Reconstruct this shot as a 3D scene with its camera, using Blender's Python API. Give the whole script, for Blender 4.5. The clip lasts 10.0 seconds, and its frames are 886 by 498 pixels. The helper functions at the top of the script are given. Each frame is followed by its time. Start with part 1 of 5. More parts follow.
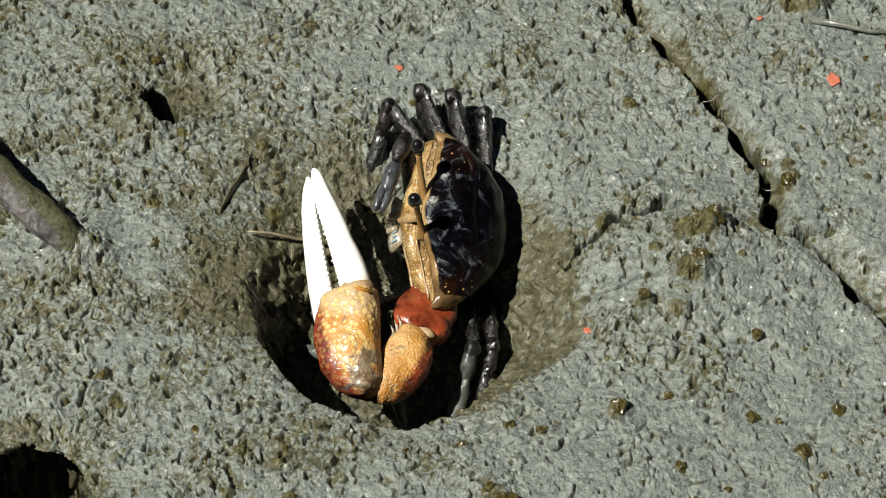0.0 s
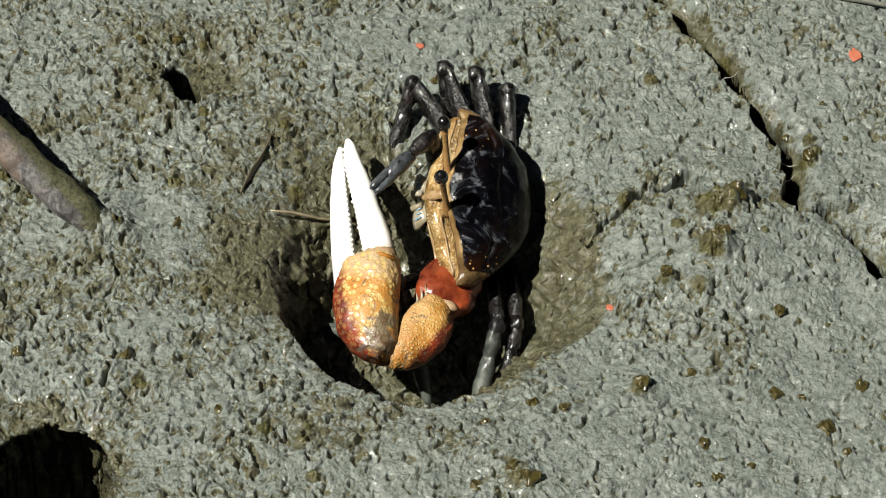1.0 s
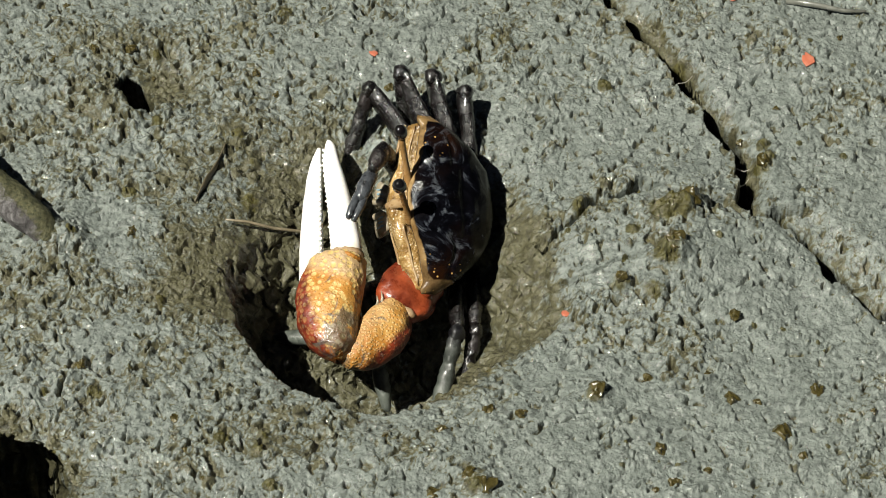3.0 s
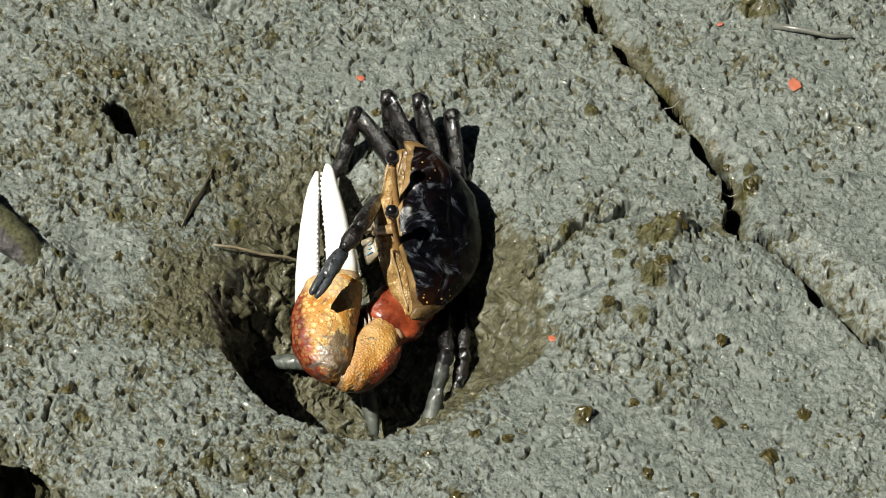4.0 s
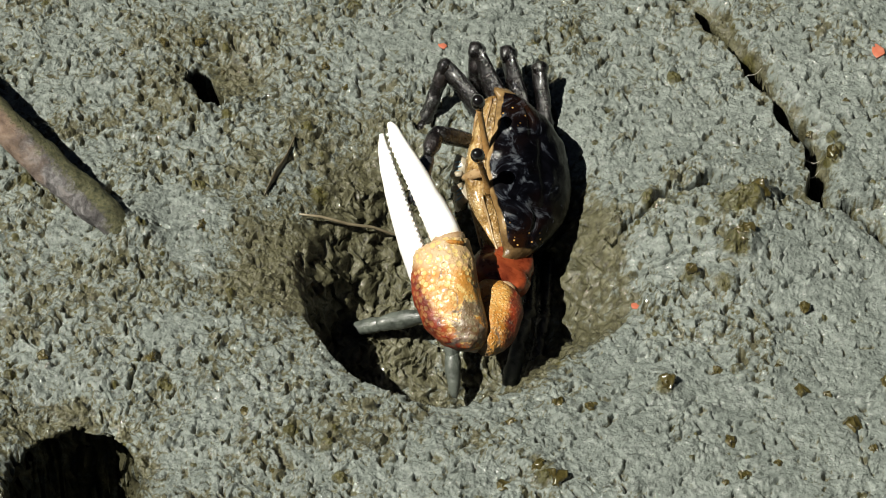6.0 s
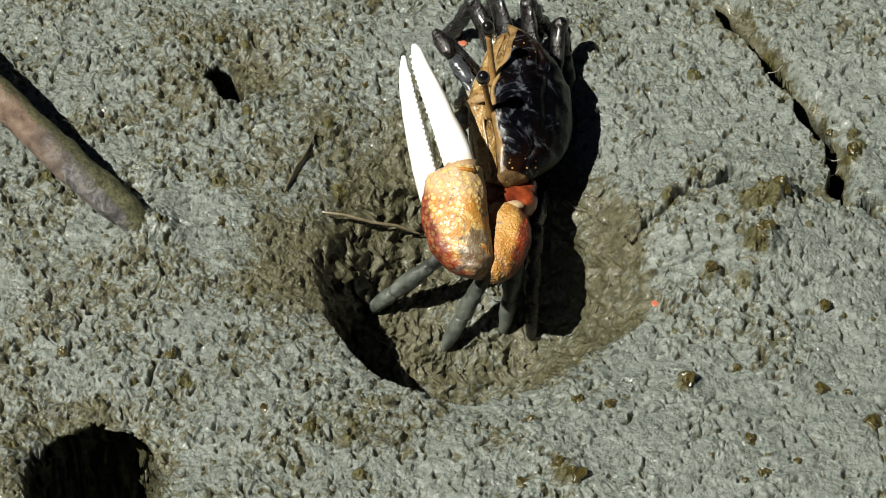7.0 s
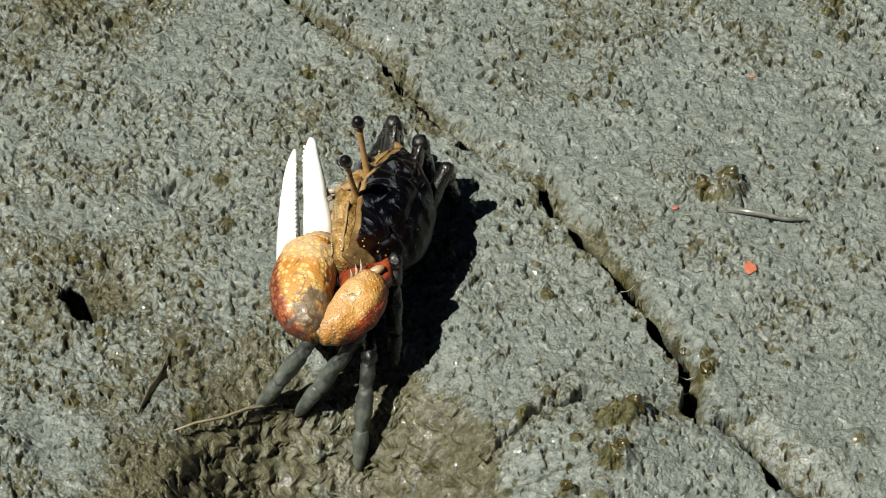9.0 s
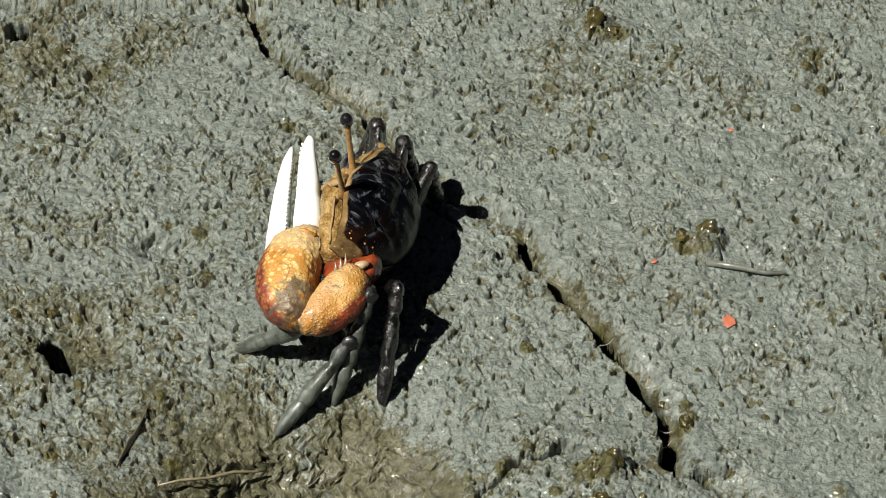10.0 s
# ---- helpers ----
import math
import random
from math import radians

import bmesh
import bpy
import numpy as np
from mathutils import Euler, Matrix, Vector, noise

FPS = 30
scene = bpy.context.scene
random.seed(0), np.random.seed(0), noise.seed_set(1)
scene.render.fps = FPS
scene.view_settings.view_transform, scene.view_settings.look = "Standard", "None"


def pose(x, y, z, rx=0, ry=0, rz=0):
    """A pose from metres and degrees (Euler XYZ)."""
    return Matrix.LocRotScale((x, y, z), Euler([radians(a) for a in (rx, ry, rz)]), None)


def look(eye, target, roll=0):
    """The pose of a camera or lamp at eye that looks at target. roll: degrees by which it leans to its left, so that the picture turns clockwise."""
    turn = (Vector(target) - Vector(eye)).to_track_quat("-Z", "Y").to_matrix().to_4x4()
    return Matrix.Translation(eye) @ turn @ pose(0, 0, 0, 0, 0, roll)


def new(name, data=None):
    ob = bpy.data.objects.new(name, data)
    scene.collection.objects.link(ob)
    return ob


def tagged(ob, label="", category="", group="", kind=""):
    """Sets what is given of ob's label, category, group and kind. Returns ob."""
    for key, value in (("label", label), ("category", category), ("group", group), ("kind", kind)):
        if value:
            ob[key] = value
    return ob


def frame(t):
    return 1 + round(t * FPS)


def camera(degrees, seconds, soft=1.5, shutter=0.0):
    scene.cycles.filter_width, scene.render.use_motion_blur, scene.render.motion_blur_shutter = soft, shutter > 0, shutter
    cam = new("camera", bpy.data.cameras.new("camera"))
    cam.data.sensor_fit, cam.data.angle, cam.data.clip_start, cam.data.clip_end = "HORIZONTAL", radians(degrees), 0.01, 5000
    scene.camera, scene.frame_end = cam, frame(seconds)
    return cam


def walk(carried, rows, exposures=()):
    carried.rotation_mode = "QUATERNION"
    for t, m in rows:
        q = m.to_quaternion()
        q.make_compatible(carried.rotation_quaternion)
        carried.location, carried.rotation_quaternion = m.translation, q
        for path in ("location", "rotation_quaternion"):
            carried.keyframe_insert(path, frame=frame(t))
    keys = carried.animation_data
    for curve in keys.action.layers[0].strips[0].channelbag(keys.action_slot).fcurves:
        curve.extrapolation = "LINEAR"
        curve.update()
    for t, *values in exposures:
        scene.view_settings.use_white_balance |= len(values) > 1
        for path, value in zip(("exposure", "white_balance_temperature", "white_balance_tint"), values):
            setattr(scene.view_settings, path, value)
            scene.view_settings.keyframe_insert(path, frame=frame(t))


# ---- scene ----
cam = camera(14.0, 10.0, soft=0.75)
DIST, DOWN = 0.6108, 50.0
EYE = (0.0, -DIST * math.cos(radians(DOWN)), DIST * math.sin(radians(DOWN)))
# seconds, tilt, pan, lean, in degrees from the first view
PATH = [
    (0.0, -0.001, -0.004, 0.021),
    (0.5, -0.218, 0.142, -0.151),
    (1.0, -0.351, 0.348, -0.305),
    (1.5, -0.327, 0.376, -0.330),
    (2.0, -0.289, 0.294, -0.427),
    (2.5, -0.380, -0.075, -0.669),
    (4.0, 0.148, -0.581, -0.714),
    (4.5, 0.119, -0.488, -0.675),
    (5.0, -0.356, -0.173, -0.856),
    (5.5, -0.335, 0.330, -0.874),
    (7.0, -0.386, 1.054, -0.741),
    (7.5, 0.240, 0.494, -1.076),
    (8.0, 1.489, -0.543, -1.225),
    (8.5, 2.488, -0.958, -1.133),
    (9.0, 3.069, -1.314, -0.979),
    (9.5, 3.458, -1.549, -1.017),
    (10.0, 3.912, -1.660, -0.911),
]
walk(cam, [(t, pose(*EYE, 90 - DOWN) @ pose(0, 0, 0, a) @ pose(0, 0, 0, 0, b) @ pose(0, 0, 0, 0, 0, c)) for t, a, b, c in PATH])

# ---- daylight ----
SUN_ELEVATION, SUN_FROM = 57.0, (-0.92, -0.39)
world = bpy.data.worlds.new("sky")
scene.world = world
world.use_nodes = True
_sky = world.node_tree.nodes.new("ShaderNodeTexSky")
_sky.sky_type = "NISHITA"
_sky.sun_disc = False
_sky.sun_elevation = radians(SUN_ELEVATION)
_sky.sun_rotation = math.atan2(SUN_FROM[0], SUN_FROM[1])
world.node_tree.links.new(_sky.outputs[0], world.node_tree.nodes["Background"].inputs[0])
world.node_tree.nodes["Background"].inputs[1].default_value = 0.0042
_sun = bpy.data.lights.new("sun", "SUN")
_sun.energy, _sun.angle, _sun.color = 5.15, radians(0.53), (1.0, 0.96, 0.86)
sun = new("sun", _sun)
_ce = math.cos(radians(SUN_ELEVATION))
sun.matrix_world = look((0, 0, 0), (-SUN_FROM[0] * _ce, -SUN_FROM[1] * _ce, -math.sin(radians(SUN_ELEVATION))))
scene.view_settings.exposure = 0.62

MM = 0.001


# ---- materials ----
class Nodes:
    """A short hand for building one node material."""

    def __init__(self, name):
        self.mat = bpy.data.materials.new(name)
        self.mat.use_nodes = True
        self.tree = self.mat.node_tree
        self.bsdf = self.tree.nodes["Principled BSDF"]
        self.coord = self.tree.nodes.new("ShaderNodeTexCoord").outputs["Object"]

    def link(self, a, b):
        self.tree.links.new(a, b)

    def set(self, socket, value):
        if isinstance(value, bpy.types.NodeSocket):
            self.link(value, socket)
        else:
            socket.default_value = value

    def noise(self, scale, detail=4.0, rough=0.55, distort=0.0, coord=None):
        n = self.tree.nodes.new("ShaderNodeTexNoise")
        self.link(coord or self.coord, n.inputs["Vector"])
        n.inputs["Scale"].default_value, n.inputs["Detail"].default_value = scale, detail
        n.inputs["Roughness"].default_value, n.inputs["Distortion"].default_value = rough, distort
        return n.outputs["Fac"]

    def cells(self, scale, feature="F1", coord=None):
        n = self.tree.nodes.new("ShaderNodeTexVoronoi")
        n.feature = feature
        self.link(coord or self.coord, n.inputs["Vector"])
        n.inputs["Scale"].default_value = scale
        return n.outputs["Distance"]

    def ramp(self, fac, *stops):
        n = self.tree.nodes.new("ShaderNodeValToRGB")
        self.link(fac, n.inputs[0])
        els = n.color_ramp.elements
        while len(els) < len(stops):
            els.new(0.5)
        for e, (p, c) in zip(els, stops):
            e.position = p
            e.color = (c, c, c, 1) if isinstance(c, (int, float)) else (*c, 1)
        return n.outputs["Color"]

    def mix(self, fac, a, b, mode="MIX"):
        n = self.tree.nodes.new("ShaderNodeMix")
        n.data_type, n.blend_type = "RGBA", mode
        self.set(n.inputs["Factor"], fac)
        self.set(n.inputs["A"], a if isinstance(a, bpy.types.NodeSocket) else (*a, 1))
        self.set(n.inputs["B"], b if isinstance(b, bpy.types.NodeSocket) else (*b, 1))
        return n.outputs["Result"]

    def calc(self, op, a, b=0.0):
        n = self.tree.nodes.new("ShaderNodeMath")
        n.operation = op
        self.set(n.inputs[0], a)
        self.set(n.inputs[1], b)
        return n.outputs[0]

    def attribute(self, name):
        n = self.tree.nodes.new("ShaderNodeAttribute")
        n.attribute_name = name
        return n.outputs["Fac"]

    def axis(self, which):
        n = self.tree.nodes.new("ShaderNodeSeparateXYZ")
        self.link(self.coord, n.inputs[0])
        return n.outputs[which]

    def stretched(self, x, y, z):
        n = self.tree.nodes.new("ShaderNodeMapping")
        self.link(self.coord, n.inputs["Vector"])
        n.inputs["Scale"].default_value = (x, y, z)
        return n.outputs[0]

    def bump(self, height, strength, distance, under=None):
        n = self.tree.nodes.new("ShaderNodeBump")
        self.link(height, n.inputs["Height"])
        n.inputs["Strength"].default_value, n.inputs["Distance"].default_value = strength, distance
        if under:
            self.link(under, n.inputs["Normal"])
        return n.outputs[0]

    def done(self, color, rough, bump=None, coat=0.0, metal=0.0, spec=0.5, subsurface=0.0):
        b = self.bsdf.inputs
        self.set(b["Base Color"], color if isinstance(color, bpy.types.NodeSocket) else (*color, 1))
        self.set(b["Roughness"], rough)
        self.set(b["Coat Weight"], coat)
        b["Coat Roughness"].default_value = 0.16
        b["Metallic"].default_value = metal
        b["Specular IOR Level"].default_value = spec
        if subsurface:
            b["Subsurface Weight"].default_value = subsurface
            b["Subsurface Radius"].default_value = (0.001, 0.0006, 0.0004)
        if bump:
            self.link(bump, b["Normal"])
        return self.mat


def mud_material():
    m = Nodes("wet_mud")
    fine, mid, wide = m.noise(2600, 5, 0.65), m.noise(620, 5, 0.65, 0.4), m.noise(75, 4, 0.6)
    grey = m.ramp(mid, (0.25, (0.078, 0.091, 0.080)), (0.5, (0.131, 0.150, 0.134)), (0.75, (0.178, 0.199, 0.181)))
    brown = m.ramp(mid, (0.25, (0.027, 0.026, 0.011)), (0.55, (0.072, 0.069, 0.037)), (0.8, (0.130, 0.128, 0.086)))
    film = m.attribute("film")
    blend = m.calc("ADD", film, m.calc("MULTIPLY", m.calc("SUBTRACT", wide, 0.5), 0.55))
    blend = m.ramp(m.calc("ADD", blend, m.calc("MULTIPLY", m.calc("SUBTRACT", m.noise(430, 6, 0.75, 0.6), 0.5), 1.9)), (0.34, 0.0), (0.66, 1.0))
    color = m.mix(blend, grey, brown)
    # olive-golden algae that gather on lumps
    algae = m.calc("ADD", m.attribute("gold"), m.calc("MULTIPLY", m.calc("SUBTRACT", m.noise(330, 5, 0.65), 0.5), 1.3))
    color = m.mix(m.ramp(algae, (0.33, 0.0), (0.58, 0.9)), color, m.ramp(mid, (0.3, (0.020, 0.018, 0.002)), (0.7, (0.066, 0.060, 0.011))))
    speck = m.ramp(m.noise(900, 4, 0.7), (0.34, 0.42), (0.46, 0.98), (0.66, 1.22))
    color = m.mix(1.0, color, speck, "MULTIPLY")
    rough = m.ramp(m.noise(700, 4), (0.3, 0.42), (0.55, 0.6), (0.75, 0.75))
    # small crumbs of the skin
    crumbs = m.ramp(m.cells(1500), (0.10, 1.0), (0.42, 0.0))
    relief = m.bump(crumbs, 0.45, 0.0003, m.bump(mid, 0.45, 0.0006))
    m.link(m.bump(m.noise(950, 5, 0.62, 0.8), 1.0, 0.00025), m.bsdf.inputs["Coat Normal"])
    mat = m.done(color, rough, m.bump(fine, 0.4, 0.0003, relief), coat=m.ramp(m.noise(260, 5, 0.65), (0.36, 0.5), (0.54, 1.0)), spec=0.3)
    m.bsdf.inputs["Coat Roughness"].default_value = 0.075
    return mat


# ---- the shape of the mud flat ----
CRACK = [(-17.9, 123.7), (-13.9, 113.5), (-9.6, 106.5), (-4.2, 101.1), (4.2, 96.6), (7.1, 87.9), (11.3, 79.3), (18.3, 71.4), (27.5, 65.1), (32.4, 60.6),
         (36.2, 51.2), (41.0, 43.3), (47.5, 32.5), (52.0, 24.6), (55.5, 16.1), (56.1, 5.5)]
CRACK_END = [(56.6, 4.6), (60.4, 2.6), (63.9, -1.0), (67.2, -6.0), (70.6, -11.2), (74.2, -15.2), (81.9, -22.4), (92.1, -37.0)]
WRINKLES = [[(47.2, 4.8), (42.2, 9.2), (36.8, 9.4), (31.8, 5.5), (25.3, 0.5), (21.9, -2.8)], [(40.0, -7.0), (34.2, -7.6), (28.4, -9.3), (23.1, -11.4)],
            [(53.2, 3.5), (49.3, 6.5), (45.3, 6.0)], [(31.7, 52.7), (23.4, 61.7), (16.1, 68.5)]]


def line_distance(x, y, line):
    """The plan distance from each point to a bent line, and how far along it the nearest place is."""
    best, along, run = np.full(x.shape, 1e9), np.zeros(x.shape), 0.0
    for (ax, ay), (bx, by) in zip(line, line[1:]):
        dx, dy = bx - ax, by - ay
        size = math.hypot(dx, dy)
        k = np.clip(((x - ax) * dx + (y - ay) * dy) / size ** 2, 0, 1)
        d = np.hypot(x - ax - k * dx, y - ay - k * dy)
        along = np.where(d < best, run + k * size, along)
        best = np.minimum(best, d)
        run += size
    return best, along


# brown mounds of dug mud: place, size, height
MOUNDS = [(44.9, 3.4, 3.4, 2.6), (41.1, 2.9, 3.0, 1.4), (42.4, -7.0, 3.2, 2.2), (33.5, -12.7, 1.8, 1.0), (39.2, -14.4, 2.4, 1.2), (66.4, 56.4, 3.2, 2.6), (62.2, 56.9, 2.6, 1.2), (50.0, 116.3, 2.6, 2.4), (55.3, 114.6, 3.0, 0.9), (28.6, -35.0, 1.9, 1.4), (8.6, -53.0, 2.2, 1.2), (-26.1, -44.9, 2.0, 1.0), (59.2, 14.9, 2.2, 1.4), (27.8, 4.6, 2.2, 1.2), (-28.5, 10.0, 2.0, 0.8), (84.4, -0.5, 2.2, 1.4), (46.6, 38.5, 2.0, 0.6), (9.1, 26.1, 1.6, 0.5)]


def ease(a, b, v):
    k = np.clip((v - a) / (b - a), 0, 1)
    return k * k * (3 - 2 * k)


def burrow(x, y):
    """How deep the crab's burrow is under the flat, in millimetres: a ramp that falls towards its steep near lip."""
    cx, cy = -6.0, -3.0
    # its rim reaches furthest on the near right, where it runs out in a smooth shoulder
    way = np.arctan2(y - cy, x - cx)
    shoulder = np.exp(-((way + 0.42) / 0.40) ** 2)
    side = np.where(x < cx, 27.5, 28.0 + 6.5 * shoulder)
    front = np.where(y < cy, 34.0 + 3.0 * shoulder, 34.0)
    u, v = (x - cx) / side, (y - cy) / front
    r = np.sqrt(u * u + v * v) + 1e-6
    # the wall is steep at the near lip and its left, and runs out gently elsewhere
    way = np.arctan2(-v, -u)
    lip = np.exp(-(((way - 0.98) / 0.98) ** 4))
    wall = 1 - ease(1 - np.clip(0.66 - 0.60 * lip, 0.07, 1), 1.0, r)
    floor = np.clip((27 - y) / 46 * 23, 0, 25)
    return floor * wall + 1.8 * np.exp(-(np.maximum(r - 0.85, 0) / 0.28) ** 2)


def macro(x, y):
    """The height of the flat in millimetres, without its lumps and grain."""
    z = -burrow(x, y)
    # smaller burrows and dents: place, half sizes, depth, softness of the edge
    for px, py, rx, ry, deep, soft in ((-50.6, 33.9, 2.3, 3.5, 26, 0.22), (-48.2, 30.4, 2.4, 3.2, 26, 0.22), (-45.2, 37.0, 8, 7, 3.4, 1.0), (-67.4, -52.4, 10.0, 10.8, 45, 0.28), (-64.7, -45.6, 15, 14, 2.5, 1.0),
                                       (-30.8, 60.6, 5, 3, 3.0, 0.9), (-28.7, 59.4, 9, 6, 1.2, 1.0), (-60.7, 117.9, 2.4, 2.8, 14, 0.3), (50.6, 4.6, 2.4, 1.8, 4.0, 0.6)):
        r = np.hypot((x - px) / rx, (y - py) / ry)
        z = z - deep * (1 - ease(1 - soft, 1 + soft * 0.4, r))
    # low swells, and spoil raised sunward of the small burrows to shade them
    for px, py, rx, ry, up in ((-52.5, 30.0, 2.6, 4.0, 3.2), (-49.5, 26.0, 3.0, 2.0, 1.6), (-58.0, 104.0, 2.0, 3.0, 2.0), (-81.0, -52.0, 4.0, 9.0, 3.0), (-60.2, -0.6, 4.5, 4.0, 2.4), (-64.5, -3.0, 4.0, 3.0, 1.0), (43, -4, 20, 13, 4.2), (20, -48, 40, 16, 2.0), (-55, 5, 20, 30, 1.2), (10, 48, 30, 14, 1.0), (70, 60, 40, 40, 1.5)):
        z = z + up * np.exp(-((x - px) / rx) ** 2 - ((y - py) / ry) ** 2)
    for px, py, r, up in MOUNDS:
        z = z + up * np.exp(-(((x - px) / r) ** 2 + ((y - py) / (r * 0.9)) ** 2) ** 1.5)
    return z


# ---- mesh helpers ----
def mesh_from(name, verts, faces, mat=None, smooth=True):
    me = bpy.data.meshes.new(name)
    me.from_pydata([tuple(v) for v in verts], [], faces)
    me.polygons.foreach_set("use_smooth", [smooth] * len(me.polygons))
    if mat:
        me.materials.append(mat)
    return me


class Build:
    """Gathers rings and balls, in millimetres, into one mesh in metres."""

    def __init__(self):
        self.v, self.f = [], []

    def loft(self, rings, caps=True):
        n, base = len(rings[0]), len(self.v)
        for ring in rings:
            self.v.extend(Vector(p) for p in ring)
        for i in range(len(rings) - 1):
            for k in range(n):
                a, b = base + i * n + k, base + i * n + (k + 1) % n
                self.f.append((a, b, b + n, a + n))
        if caps:
            for i, order in ((0, -1), (len(rings) - 1, 1)):
                mid = sum((Vector(p) for p in rings[i]), Vector()) / n
                self.v.append(mid)
                c = len(self.v) - 1
                for k in range(n):
                    a, b = base + i * n + k, base + i * n + (k + 1) % n
                    self.f.append((a, b, c) if order > 0 else (b, a, c))
        return self

    def tube(self, points, wide, thick=None, side=(1, 0, 0), n=14, square=2.0, fine=1):
        """A limb along points with half widths wide (along side) and thick (across it)."""
        pts = [Vector(p) for p in points]
        thick = thick or wide
        if fine > 1:
            at = np.arange(len(pts))
            to = np.linspace(0, len(pts) - 1, (len(pts) - 1) * fine + 1)
            wide, thick = np.interp(to, at, wide), np.interp(to, at, thick)
            pts = [Vector([float(np.interp(k, at, [p[c] for p in pts])) for c in range(3)]) for k in to]
            for _ in range(fine):
                wide[1:-1], thick[1:-1] = (wide[:-2] + wide[1:-1] * 2 + wide[2:]) / 4, (thick[:-2] + thick[1:-1] * 2 + thick[2:]) / 4
                pts = [pts[0]] + [(a + b * 2 + c) / 4 for a, b, c in zip(pts, pts[1:], pts[2:])] + [pts[-1]]
        rings = []
        for i, p in enumerate(pts):
            way = (pts[min(i + 1, len(pts) - 1)] - pts[max(i - 1, 0)]).normalized()
            a = Vector(side) - way * way.dot(Vector(side))
            a.normalize()
            b = way.cross(a)
            ring = []
            for k in range(n):
                q = 2 * math.pi * k / n
                c, s = math.cos(q), math.sin(q)
                e = 2.0 / square
                ring.append(p + a * wide[i] * math.copysign(abs(c) ** e, c) + b * thick[i] * math.copysign(abs(s) ** e, s))
            rings.append(ring)
        return self.loft(rings)

    def ball(self, at, rx, ry=None, rz=None, n=10, m=6, turn=None):
        ry, rz = ry or rx, rz or rx
        rings = []
        for j in range(m + 1):
            a = math.pi * (j + 0.02) / (m + 0.04) - math.pi / 2
            ring = []
            for k in range(n):
                q = 2 * math.pi * k / n
                p = Vector((rx * math.cos(a) * math.cos(q), ry * math.cos(a) * math.sin(q), rz * math.sin(a)))
                ring.append(Vector(at) + (turn @ p if turn else p))
            rings.append(ring)
        return self.loft(rings)

    def rumple(self, size, amount, seed=0.0):
        """Presses an uneven, grown surface into all that is built so far."""
        for i, p in enumerate(self.v):
            q = p / size + Vector((seed, seed * 1.7, -seed))
            self.v[i] = p + Vector((noise.noise(q), noise.noise(q + Vector((31, 7, 5))), noise.noise(q + Vector((3, 57, 21))))) * amount
        return self

    def mesh(self, name, mat):
        return mesh_from(name, [p * MM for p in self.v], self.f, mat)


def part(name, build, mat, parent, label="", kind=""):
    ob = new(name, build.mesh(name, mat))
    ob.parent = parent
    return tagged(ob, label=label, kind=kind)


def thing(name, build, mat, m, label, category, group="", kind=""):
    ob = new(name, build.mesh(name, mat))
    ob.matrix_basis = m
    return tagged(ob, label, category, group, kind)


def at_mm(x, y, z, rx=0, ry=0, rz=0):
    return pose(x * MM, y * MM, z * MM, rx, ry, rz)


# ---- the mud flat: one sheet to the horizon ----
_dice = np.random.RandomState(7)
_grad = _dice.uniform(0, 2 * np.pi, 65536)


def gradient_noise(x, y, size, seed):
    """Smooth noise of about -1 to 1 with bumps of that size."""
    x, y = x / size + seed * 17.31, y / size - seed * 9.77
    ix, iy = np.floor(x).astype(np.int64), np.floor(y).astype(np.int64)
    fx, fy = x - ix, y - iy
    total = 0
    for ox in (0, 1):
        for oy in (0, 1):
            h = ((ix + ox) * 374761393 + (iy + oy) * 668265263 + seed * 1274126177) & 0x7FFFFFFF
            g = _grad[((h ^ (h >> 13)) * 60493 >> 4) & 65535]
            dx, dy = fx - ox, fy - oy
            wx, wy = 1 - np.abs(dx), 1 - np.abs(dy)
            wx, wy = wx * wx * wx * (wx * (wx * 6 - 15) + 10), wy * wy * wy * (wy * (wy * 6 - 15) + 10)
            total = total + (np.cos(g) * dx + np.sin(g) * dy) * wx * wy
    return total * 1.5


def spacing(low, high, step, reach):
    """Even steps from low to high, then ever longer ones out to reach."""
    inner = np.arange(low, high + step / 2, step)
    out, d, g = [], 0.0, step
    while d < reach:
        g *= 1.32
        d += g
        out.append(d)
    out = np.array(out)
    return np.concatenate([(low - out)[::-1], inner, inner[-1] + out])


def chance(ix, iy, seed):
    """A number from 0 to 1 for each cell of a grid."""
    h = (ix * 374761393 + iy * 668265263 + seed * 1274126177) & 0x7FFFFFFF
    return _grad[((h ^ (h >> 13)) * 60493 >> 4) & 65535] / (2 * np.pi)


